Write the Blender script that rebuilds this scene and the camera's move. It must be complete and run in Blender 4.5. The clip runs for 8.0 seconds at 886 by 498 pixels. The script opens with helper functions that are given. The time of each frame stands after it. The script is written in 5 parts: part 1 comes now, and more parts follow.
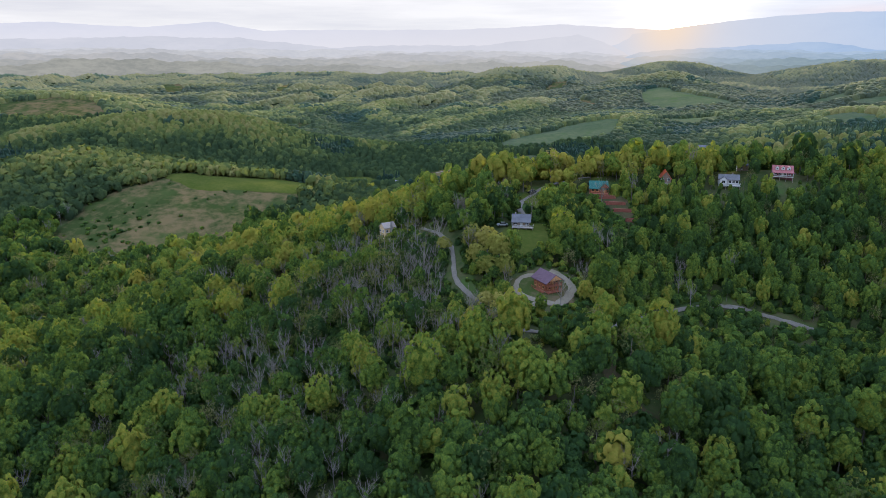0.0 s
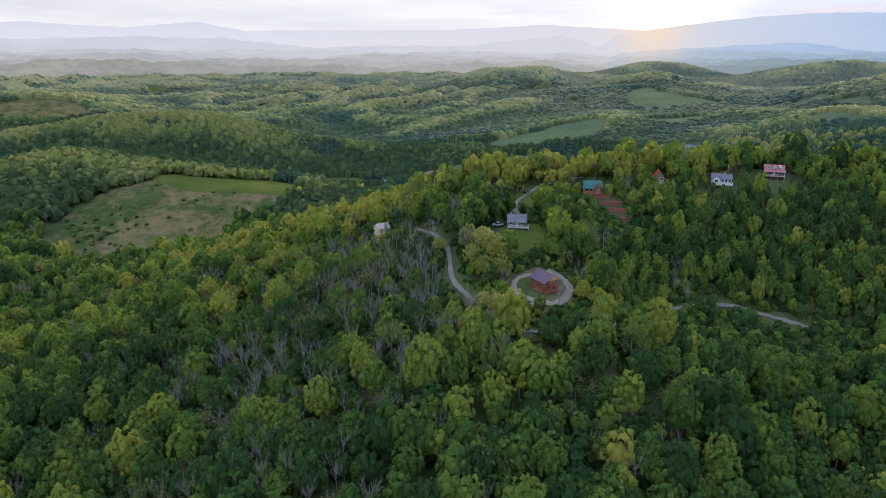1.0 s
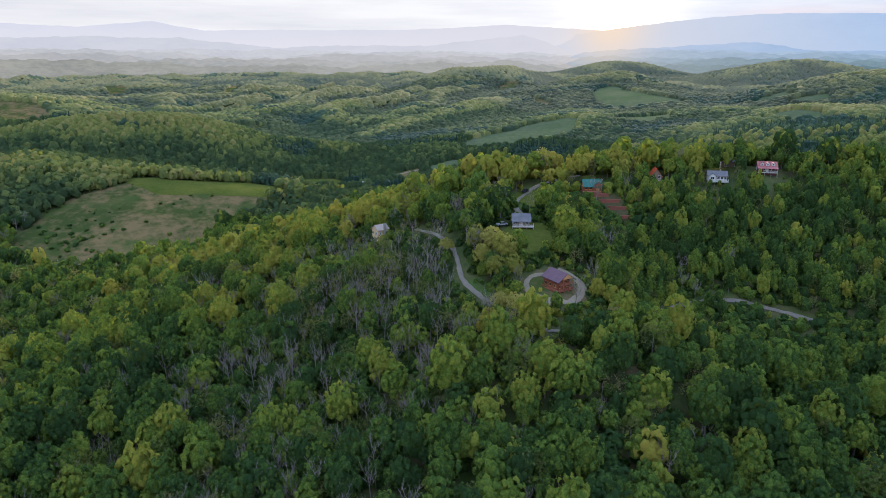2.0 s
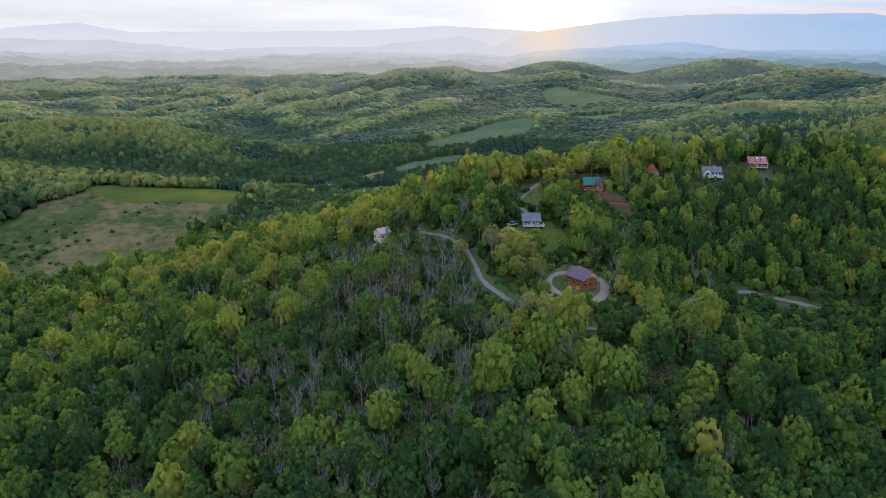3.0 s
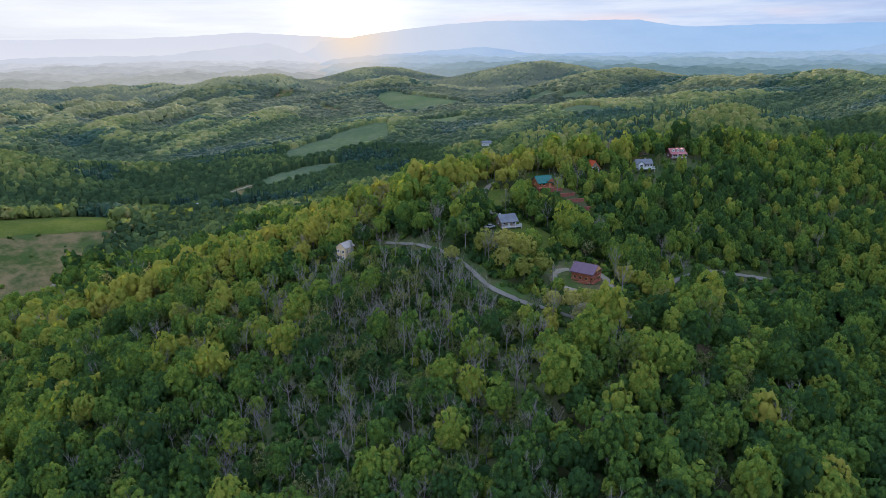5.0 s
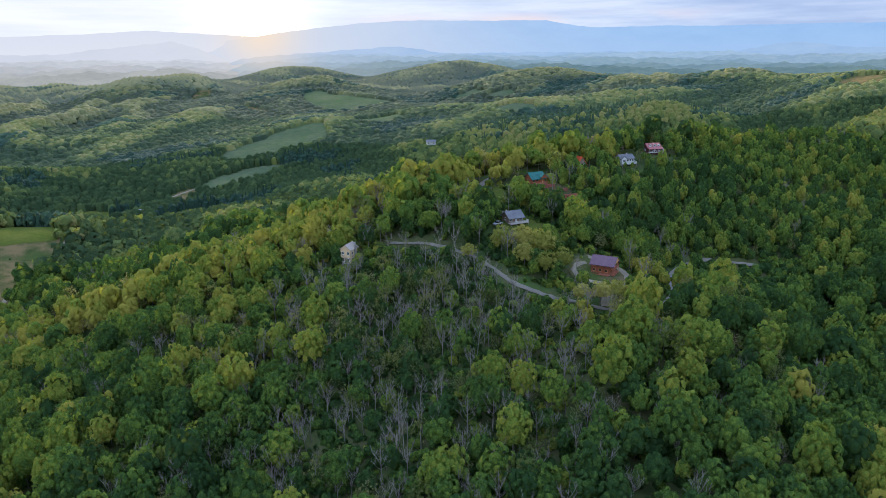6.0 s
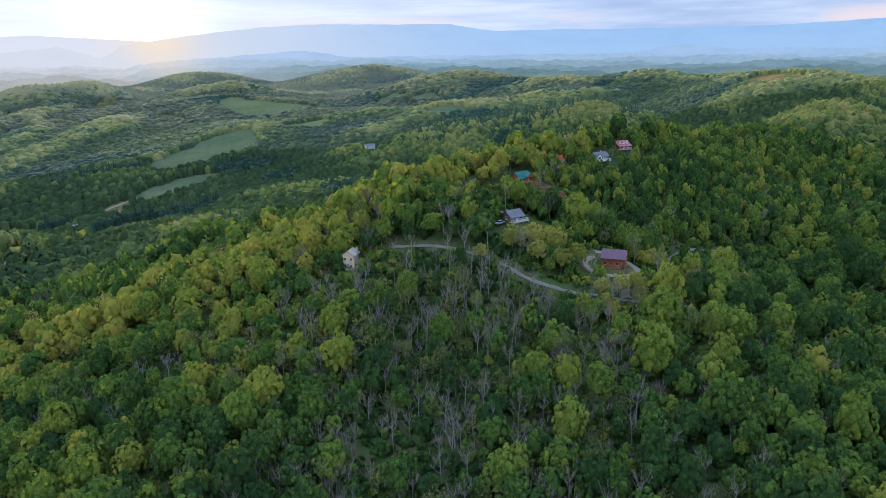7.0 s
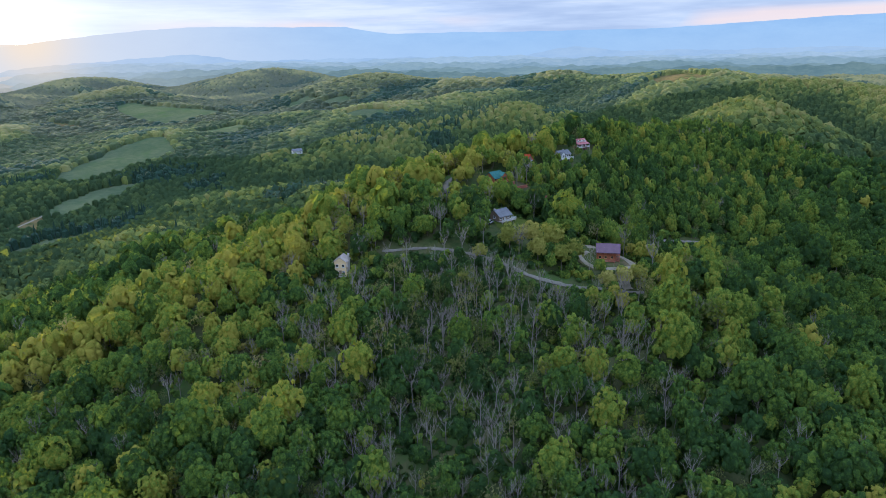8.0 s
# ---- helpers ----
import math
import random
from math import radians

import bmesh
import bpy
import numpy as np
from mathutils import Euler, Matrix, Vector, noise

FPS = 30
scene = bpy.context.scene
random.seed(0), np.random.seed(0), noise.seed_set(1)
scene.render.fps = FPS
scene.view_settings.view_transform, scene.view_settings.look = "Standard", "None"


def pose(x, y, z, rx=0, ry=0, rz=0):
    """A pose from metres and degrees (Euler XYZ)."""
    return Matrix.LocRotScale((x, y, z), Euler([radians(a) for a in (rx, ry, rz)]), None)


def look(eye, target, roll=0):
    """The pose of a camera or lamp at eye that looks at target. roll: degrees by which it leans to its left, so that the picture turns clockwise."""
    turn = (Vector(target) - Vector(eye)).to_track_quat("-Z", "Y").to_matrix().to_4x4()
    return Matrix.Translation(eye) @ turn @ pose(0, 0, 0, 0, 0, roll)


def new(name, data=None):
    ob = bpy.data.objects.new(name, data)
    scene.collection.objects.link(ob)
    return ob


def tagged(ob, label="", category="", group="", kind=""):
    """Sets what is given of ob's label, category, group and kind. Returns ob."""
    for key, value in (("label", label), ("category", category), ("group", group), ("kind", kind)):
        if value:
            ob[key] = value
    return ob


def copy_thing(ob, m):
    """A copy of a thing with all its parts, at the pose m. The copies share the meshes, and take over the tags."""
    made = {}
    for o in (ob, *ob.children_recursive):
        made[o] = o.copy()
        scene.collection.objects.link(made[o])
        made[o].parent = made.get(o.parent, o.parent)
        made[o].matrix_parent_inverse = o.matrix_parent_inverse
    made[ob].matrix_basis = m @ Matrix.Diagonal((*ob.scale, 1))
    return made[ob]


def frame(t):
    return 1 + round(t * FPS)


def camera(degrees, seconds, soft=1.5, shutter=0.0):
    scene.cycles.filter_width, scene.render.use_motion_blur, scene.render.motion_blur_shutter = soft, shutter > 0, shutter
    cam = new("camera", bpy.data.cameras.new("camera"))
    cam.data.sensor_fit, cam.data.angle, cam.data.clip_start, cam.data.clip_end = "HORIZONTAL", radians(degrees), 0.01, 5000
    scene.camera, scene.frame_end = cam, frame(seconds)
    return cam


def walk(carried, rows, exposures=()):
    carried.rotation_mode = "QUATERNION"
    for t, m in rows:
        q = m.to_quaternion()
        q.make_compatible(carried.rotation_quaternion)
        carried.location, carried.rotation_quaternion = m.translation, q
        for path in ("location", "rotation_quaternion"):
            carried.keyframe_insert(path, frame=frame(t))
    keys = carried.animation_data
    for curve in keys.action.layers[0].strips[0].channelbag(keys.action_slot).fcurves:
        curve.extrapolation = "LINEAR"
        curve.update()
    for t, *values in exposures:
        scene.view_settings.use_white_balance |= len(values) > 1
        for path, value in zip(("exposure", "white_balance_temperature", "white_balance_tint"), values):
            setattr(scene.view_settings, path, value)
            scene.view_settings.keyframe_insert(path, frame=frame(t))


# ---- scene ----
cam = camera(65.8, 8.0, soft=0.4)
METRES, EYE, TILT, LEAN, TURN = 225.0, 150.0, -16.7, 0.0, 0.0
ROWS = [
    (0.0, 0.0, 0.0, 0.0, 0.0, 0.0, -0.0),
    (0.5, -0.0093, 0.0013, 0.0002, -0.66, 0.02, 0.18),
    (1.0, -0.0182, 0.0027, 0.0004, -1.23, 0.02, 0.33),
    (1.5, -0.0458, 0.0072, 0.0011, -2.47, 0.01, 0.69),
    (3.0, -0.2122, 0.0413, 0.0088, -9.37, -0.13, 3.0),
    (3.5, -0.2736, 0.061, 0.0141, -12.28, -0.18, 4.06),
    (4.0, -0.3366, 0.0859, 0.0211, -16.31, -0.36, 5.47),
    (4.5, -0.4038, 0.1161, 0.0294, -20.7, -0.63, 6.95),
    (6.0, -0.6183, 0.2317, 0.0627, -32.12, -2.29, 9.79),
    (6.5, -0.6912, 0.2779, 0.0763, -35.9, -2.81, 10.95),
    (7.0, -0.7526, 0.3284, 0.0911, -39.98, -3.48, 11.99),
    (7.5, -0.8088, 0.3823, 0.1073, -43.85, -4.17, 13.05),
    (8.0, -0.8627, 0.4425, 0.1255, -48.71, -5.21, 13.97),
]
walk(cam, [(t, pose(0, 0, EYE, TILT, LEAN, TURN) @ pose(METRES * x, METRES * y, METRES * z, 90 + pitch, roll, yaw)) for t, x, y, z, yaw, pitch, roll in ROWS],
     exposures=[(0.0, 0.05, 6000, 13), (4.0, 0.05, 5880, 12), (8.0, 0.13, 5640, 9)])
# ---- world and sun ----
SUN_AZ, SUN_EL = 18.6, 14.0
SUN_DIR = Vector((math.sin(radians(SUN_AZ)) * math.cos(radians(1.5)), math.cos(radians(SUN_AZ)) * math.cos(radians(1.5)), math.sin(radians(1.5))))


class Nodes:
    """Short hand for building a node tree."""

    def __init__(self, tree):
        self.t = tree
        tree.nodes.clear()

    def add(self, kind, **inputs):
        n = self.t.nodes.new(kind)
        for key, val in inputs.items():
            self.put(n, key, val)
        return n

    def put(self, n, key, val):
        sock = n.inputs[int(key[1:])] if key[0] == "i" and key[1:].isdigit() else n.inputs[key.replace("_", " ")]
        if isinstance(val, bpy.types.NodeSocket):
            self.t.links.new(val, sock)
        else:
            sock.default_value = val

    def math(self, op, a, b=0.0, clamp=False):
        n = self.t.nodes.new("ShaderNodeMath")
        n.operation, n.use_clamp = op, clamp
        self.put(n, "i0", a)
        self.put(n, "i1", b)
        return n.outputs[0]

    def mix(self, fac, a, b, mode="MIX"):
        n = self.t.nodes.new("ShaderNodeMix")
        n.data_type, n.blend_type = "RGBA", mode
        self.put(n, "i0", fac)
        self.put(n, "i6", a)
        self.put(n, "i7", b)
        return n.outputs[2]

    def ramp(self, fac, stops):
        n = self.t.nodes.new("ShaderNodeValToRGB")
        el = n.color_ramp.elements
        while len(el) < len(stops):
            el.new(0.5)
        for e, (p, c) in zip(el, stops):
            e.position, e.color = p, c if len(c) == 4 else (*c, 1)
        self.put(n, "i0", fac)
        return n.outputs[0]

    def noise(self, vec, scale, detail=3.0, rough=0.55):
        n = self.add("ShaderNodeTexNoise", Scale=scale, Detail=detail, Roughness=rough)
        if vec is not None:
            self.put(n, "Vector", vec)
        return n.outputs["Fac"]


def make_world():
    world = bpy.data.worlds.new("evening_sky")
    scene.world = world
    world.use_nodes = True
    n = Nodes(world.node_tree)
    way = n.add("ShaderNodeTexCoord").outputs["Generated"]
    sky = n.t.nodes.new("ShaderNodeTexSky")
    sky.sky_type, sky.sun_disc = "NISHITA", False
    sky.sun_elevation, sky.sun_rotation = radians(SUN_EL), radians(SUN_AZ)
    sky.air_density, sky.dust_density, sky.altitude = 0.6, 0.0, 900
    sep = n.add("ShaderNodeSeparateXYZ", Vector=way)
    up = sep.outputs["Z"]
    dot = n.t.nodes.new("ShaderNodeVectorMath")
    dot.operation = "DOT_PRODUCT"
    n.put(dot, "i0", way)
    n.put(dot, "i1", SUN_DIR)
    cosine = n.math("MAXIMUM", dot.outputs["Value"], 0.0)
    # cloud sheet in long flat bands, cream towards the sun and blue-grey away from it
    stretch = n.add("ShaderNodeMapping", Vector=way, Scale=(1.6, 1.6, 18.0))
    bands = n.noise(stretch.outputs[0], 2.0, 5.0, 0.6)
    warm = n.ramp(bands, [(0.34, (0.84, 0.81, 0.80)), (0.50, (0.94, 0.90, 0.86)), (0.66, (1.04, 0.99, 0.93))])
    cool = n.ramp(bands, [(0.36, (0.46, 0.54, 0.73)), (0.50, (0.60, 0.67, 0.83)), (0.64, (0.80, 0.82, 0.88))])
    side = n.ramp(sep.outputs["X"], [(0.30, (0, 0, 0)), (0.72, (1, 1, 1))])
    cloud = n.mix(side, warm, cool)
    high = n.ramp(up, [(0.0, (1, 1, 1)), (0.10, (1, 1, 1)), (0.35, (1.28, 1.6, 2.15)), (1.0, (1.55, 2.0, 2.85))])
    cloud = n.mix(1.0, cloud, high, "MULTIPLY")
    # clear slit above the far mountains, lit pink by the low sun
    slit = n.ramp(up, [(0.022, (0, 0, 0)), (0.028, (1, 1, 1)), (0.040, (1, 1, 1)), (0.048, (0, 0, 0))])
    gate = n.ramp(n.noise(n.add("ShaderNodeMapping", Vector=way, Scale=(1, 1, 4)).outputs[0], 3.1, 2.0), [(0.44, (0, 0, 0)), (0.56, (1, 1, 1))])
    cloud = n.mix(n.math("MULTIPLY", slit, n.math("MULTIPLY", gate, n.ramp(sep.outputs["X"], [(0.42, (0, 0, 0)), (0.58, (0.9, 0.9, 0.9))]))), cloud, (1.0, 0.78, 0.72, 1))
    wide = n.math("MULTIPLY", n.math("POWER", cosine, 40.0), 0.12)
    mid = n.math("MULTIPLY", n.math("POWER", cosine, 500.0), 0.55)
    core = n.math("MULTIPLY", n.math("POWER", cosine, 5000.0), 5.5)
    col = n.mix(1.0, cloud, n.mix(wide, (0, 0, 0, 1), (1.0, 0.93, 0.82, 1)), "ADD")
    col = n.mix(1.0, col, n.mix(mid, (0, 0, 0, 1), (1.0, 0.82, 0.55, 1)), "ADD")
    glow = n.add("ShaderNodeVectorMath", i0=(1.0, 0.66, 0.26))
    glow.operation = "SCALE"
    n.put(glow, "Scale", core)
    col = n.mix(1.0, col, glow.outputs[0], "ADD")
    a = n.add("ShaderNodeBackground", Color=sky.outputs[0], Strength=0.05)
    b = n.add("ShaderNodeBackground", Color=col, Strength=SKY)
    both = n.add("ShaderNodeMixShader", i0=0.9, i1=a.outputs[0], i2=b.outputs[0])
    n.add("ShaderNodeOutputWorld", Surface=both.outputs[0])


SKY = 0.98
make_world()
sun_data = bpy.data.lights.new("sun", "SUN")
sun_data.energy, sun_data.angle, sun_data.color = 8.6, radians(14), (1.0, 0.78, 0.38)
sun = new("sun", sun_data)
sun.matrix_world = look((0, 0, 400), (-math.sin(radians(SUN_AZ)), -math.cos(radians(SUN_AZ)), 400 - math.tan(radians(SUN_EL))))


# ---- materials ----
def material(name):
    m = bpy.data.materials.new(name)
    m.use_nodes = True
    return m, Nodes(m.node_tree)


def leaf_material(name, stops, per_object=False, through_light=0.37, patch=0.02, down=0.0, relief_depth=0.5, isle_range=0.26, dab=0.24, pale=(0.72, 0.80, 0.90, 1)):
    m, n = material(name)
    geo = n.add("ShaderNodeNewGeometry")
    tint = n.add("ShaderNodeAttribute")
    tint.attribute_name = "tint"
    value = tint.outputs["Fac"]
    if per_object:
        value = n.math("ADD", n.math("MULTIPLY", value, 0.35), n.math("MULTIPLY", n.add("ShaderNodeObjectInfo").outputs["Random"], 0.65))
    isle = n.math("MULTIPLY", n.math("SUBTRACT", geo.outputs["Random Per Island"], 0.5), isle_range)
    grain = n.math("MULTIPLY", n.math("SUBTRACT", n.noise(geo.outputs["Position"], 0.75, 4.0, 0.7), 0.5), 0.4)
    broad = n.math("MULTIPLY", n.math("SUBTRACT", n.noise(geo.outputs["Position"], patch, 2.0), 0.5), 0.5)
    fine = n.noise(geo.outputs["Position"], 1.9, 4.0, 0.72)
    grain = n.math("ADD", grain, n.math("MULTIPLY", n.math("SUBTRACT", fine, 0.5), 0.35))
    dabs = n.ramp(n.noise(geo.outputs["Position"], 1.5, 3.0, 0.6), [(0.40, (0, 0, 0)), (0.60, (1, 1, 1))])
    grain = n.math("ADD", grain, n.math("MULTIPLY", n.math("SUBTRACT", dabs, 0.5), dab))
    value = n.math("ADD", n.math("ADD", value, broad), n.math("ADD", isle, grain), clamp=True)
    relief = n.add("ShaderNodeBump", Strength=1.0, Distance=relief_depth, Height=fine).outputs[0]
    col = n.ramp(value, stops)
    d = n.add("ShaderNodeBsdfDiffuse", Color=col, Roughness=0.8, Normal=relief)
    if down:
        # sheen on crowns seen aslant stands in for distance haze: down its weight, pale its tint
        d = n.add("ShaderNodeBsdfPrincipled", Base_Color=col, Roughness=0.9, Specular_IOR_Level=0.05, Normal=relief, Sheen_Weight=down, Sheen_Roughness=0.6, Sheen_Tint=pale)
    t = n.add("ShaderNodeBsdfTranslucent", Color=n.mix(0.5, col, (0.20, 0.24, 0.03, 1)))
    mixed = n.add("ShaderNodeMixShader", i0=through_light, i1=d.outputs[0], i2=t.outputs[0])
    n.add("ShaderNodeOutputMaterial", Surface=mixed.outputs[0])
    return m


GREENS = [(0.0, (0.031, 0.066, 0.025)), (0.28, (0.077, 0.138, 0.031)), (0.52, (0.164, 0.226, 0.037)), (0.76, (0.270, 0.272, 0.046)), (1.0, (0.335, 0.290, 0.056))]
OLIVES = [(0.0, (0.105, 0.130, 0.044)), (0.5, (0.185, 0.180, 0.075)), (1.0, (0.28, 0.235, 0.125))]
DARKS = [(0.0, (0.022, 0.050, 0.030)), (0.6, (0.042, 0.080, 0.044)), (1.0, (0.075, 0.115, 0.052))]
# far leaf greens lifted and greyed: distance haze put into the base colour
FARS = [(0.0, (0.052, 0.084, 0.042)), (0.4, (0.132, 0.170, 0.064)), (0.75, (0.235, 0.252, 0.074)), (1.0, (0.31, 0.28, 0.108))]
LEAF = leaf_material("fresh_spring_leaves", GREENS)
LEAF_OB = leaf_material("fresh_spring_leaves_single", GREENS, per_object=True)
OLIVE = leaf_material("budding_olive_leaves", OLIVES)
OLIVE_OB = leaf_material("budding_olive_leaves_single", OLIVES, per_object=True)
PALE_OB = leaf_material("pale_young_leaves_single", [(0.0, (0.17, 0.19, 0.040)), (0.5, (0.28, 0.275, 0.062)), (1.0, (0.40, 0.35, 0.11))], per_object=True)
PINE = leaf_material("dark_hazed_needles", DARKS, through_light=0.15, down=0.07)
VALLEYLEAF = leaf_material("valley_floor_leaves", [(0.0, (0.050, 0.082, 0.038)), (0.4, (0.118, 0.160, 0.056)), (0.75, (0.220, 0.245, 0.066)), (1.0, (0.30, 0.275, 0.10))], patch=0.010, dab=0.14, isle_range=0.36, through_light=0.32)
FARLEAF = leaf_material("valley_woods_hazed_leaves", FARS, patch=0.010, dab=0.1, isle_range=0.4, through_light=0.36, down=0.06, relief_depth=0.6, pale=(0.76, 0.83, 0.86, 1))
# lifted again for the farther woods, with more haze in the colour
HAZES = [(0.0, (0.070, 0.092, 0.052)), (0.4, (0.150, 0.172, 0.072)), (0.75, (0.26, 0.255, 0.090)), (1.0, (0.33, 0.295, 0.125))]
HAZELEAF = leaf_material("far_woods_hazed_leaves", HAZES, patch=0.006, dab=0.12, through_light=0.42, isle_range=0.36, down=0.14, relief_depth=0.5, pale=(0.74, 0.82, 0.86, 1))
LASTLEAF = leaf_material("farthest_woods_hazed_leaves", HAZES, patch=0.004, dab=0.1, through_light=0.5, isle_range=0.3, down=0.19, relief_depth=0.4, pale=(0.74, 0.82, 0.90, 1))
FARPINE = leaf_material("far_hazed_needles", DARKS, through_light=0.2, down=0.10, relief_depth=0.5)


def solid(name, a, b, scale=1.0, rough=0.8, bump=0.3, metal=0.0, stretch=(1, 1, 1), spots=None, gloss=0.3, span=(0.38, 0.78)):
    """Two shades of one surface, mixed by noise at two sizes, with fine relief."""
    m, n = material(name)
    pos = n.add("ShaderNodeMapping", Vector=n.add("ShaderNodeTexCoord").outputs["Object"], Scale=stretch).outputs[0]
    fine = n.noise(pos, scale, 5.0, 0.65)
    broad = n.noise(pos, scale * 0.13, 3.0)
    fac = n.math("ADD", n.math("MULTIPLY", fine, 0.6), n.math("MULTIPLY", broad, 0.6))
    stops = [(span[0], a), (span[1], b)]
    col = n.ramp(fac, stops)
    if spots:
        col = n.mix(n.ramp(n.noise(pos, scale * 0.3, 4.0), [(0.55, (0, 0, 0)), (0.68, (1, 1, 1))]), col, (*spots, 1))
    p = n.add("ShaderNodeBsdfPrincipled", Base_Color=col, Roughness=rough, Metallic=metal, Specular_IOR_Level=gloss if rough < 0.94 else 0.0)
    bm_ = n.add("ShaderNodeBump", Strength=bump, Distance=0.05, Height=fine)
    n.put(p, "Normal", bm_.outputs[0])
    n.add("ShaderNodeOutputMaterial", Surface=p.outputs[0])
    return m


BARK = solid("grey_brown_bark", (0.10, 0.085, 0.07), (0.22, 0.19, 0.16), 2.0, 0.9, 0.6, stretch=(1, 1, 0.2))
PALE_BARK = solid("pale_grey_bark", (0.115, 0.10, 0.082), (0.26, 0.23, 0.19), 2.0, 0.9, 0.5, stretch=(1, 1, 0.2))
FLOOR = solid("forest_floor", (0.036, 0.062, 0.020), (0.085, 0.085, 0.038), 0.35, 0.95, 0.8, spots=(0.055, 0.095, 0.026), span=(0.45, 0.70))
GRASS = solid("meadow_grass", (0.058, 0.084, 0.042), (0.095, 0.112, 0.060), 0.14, 0.95, 0.8, spots=(0.066, 0.098, 0.040), span=(0.46, 0.72))
STRAW = solid("rough_pasture", (0.042, 0.060, 0.018), (0.146, 0.108, 0.051), 0.12, 0.95, 0.8, spots=(0.052, 0.074, 0.022), span=(0.52, 0.68))
LAWN = solid("mown_lawn", (0.044, 0.068, 0.012), (0.092, 0.100, 0.024), 0.45, 0.95, 0.4)
GRAVEL = solid("pale_gravel", (0.15, 0.125, 0.088), (0.25, 0.215, 0.16), 1.5, 0.95, 0.5)
TARMAC = solid("worn_tarmac", (0.105, 0.092, 0.074), (0.185, 0.165, 0.135), 0.8, 0.9, 0.3)
EARTH = solid("bare_red_earth", (0.040, 0.050, 0.020), (0.105, 0.075, 0.045), 0.5, 0.95, 0.6, spots=(0.045, 0.07, 0.022))
YARD = solid("worn_yard_grass", (0.050, 0.070, 0.020), (0.120, 0.090, 0.052), 0.4, 0.95, 0.6, span=(0.5, 0.72))
LOG = solid("red_stained_logs", (0.20, 0.062, 0.030), (0.33, 0.115, 0.055), 1.2, 0.55, 0.4, stretch=(0.3, 0.3, 4))
CEDAR = solid("orange_cedar_boards", (0.42, 0.19, 0.075), (0.58, 0.30, 0.13), 1.5, 0.6, 0.3, stretch=(4, 4, 0.3))
PURPLE = solid("plum_metal_roof", (0.085, 0.045, 0.065), (0.13, 0.075, 0.10), 0.6, 0.42, 0.1, metal=0.2)
SLATE = solid("grey_shingles", (0.09, 0.09, 0.10), (0.16, 0.16, 0.17), 3.0, 0.85, 0.5)
TEAL = solid("teal_metal_roof", (0.009, 0.075, 0.060), (0.020, 0.12, 0.098), 0.8, 0.4, 0.1, metal=0.2)
REDROOF = solid("orange_red_roof", (0.46, 0.07, 0.025), (0.60, 0.12, 0.045), 1.0, 0.6, 0.2)
PINKROOF = solid("faded_red_roof", (0.24, 0.075, 0.075), (0.34, 0.12, 0.12), 1.0, 0.6, 0.2)
WHITE = solid("white_siding", (0.48, 0.48, 0.47), (0.62, 0.62, 0.60), 1.0, 0.7, 0.2, stretch=(0.2, 0.2, 6))
TAN = solid("tan_siding", (0.50, 0.36, 0.20), (0.66, 0.50, 0.30), 1.0, 0.75, 0.2, stretch=(0.2, 0.2, 6))
MAROON = solid("maroon_siding", (0.11, 0.036, 0.042), (0.17, 0.058, 0.06), 1.0, 0.7, 0.2, stretch=(0.2, 0.2, 6))
BROWN = solid("brown_siding", (0.17, 0.12, 0.085), (0.27, 0.20, 0.15), 1.0, 0.75, 0.2)
GREYWALL = solid("grey_siding", (0.30, 0.29, 0.28), (0.44, 0.43, 0.42), 1.0, 0.75, 0.2)
DECK = solid("weathered_deck_boards", (0.28, 0.23, 0.19), (0.43, 0.37, 0.32), 2.0, 0.85, 0.3)
REDDECK = solid("red_stained_deck", (0.26, 0.085, 0.050), (0.38, 0.14, 0.085), 2.0, 0.7, 0.3)
STONE = solid("field_stone", (0.22, 0.20, 0.18), (0.40, 0.37, 0.33), 2.0, 0.9, 0.8)
BRICK = solid("red_block_wall", (0.18, 0.060, 0.042), (0.29, 0.105, 0.072), 2.0, 0.9, 0.5)
CARPAINT = solid("dark_car_paint", (0.015, 0.017, 0.02), (0.03, 0.032, 0.036), 1.0, 0.25, 0.0)
CARWHITE = solid("silver_car_paint", (0.26, 0.26, 0.26), (0.34, 0.34, 0.34), 1.0, 0.3, 0.0)
RUBBER = solid("tyre_rubber", (0.012, 0.012, 0.012), (0.03, 0.03, 0.03), 3.0, 0.9, 0.2)


def glass_material():
    m, n = material("dark_window_glass")
    p = n.add("ShaderNodeBsdfPrincipled", Base_Color=(0.02, 0.025, 0.03, 1), Roughness=0.06)
    n.add("ShaderNodeOutputMaterial", Surface=p.outputs[0])
    return m


GLASS = glass_material()


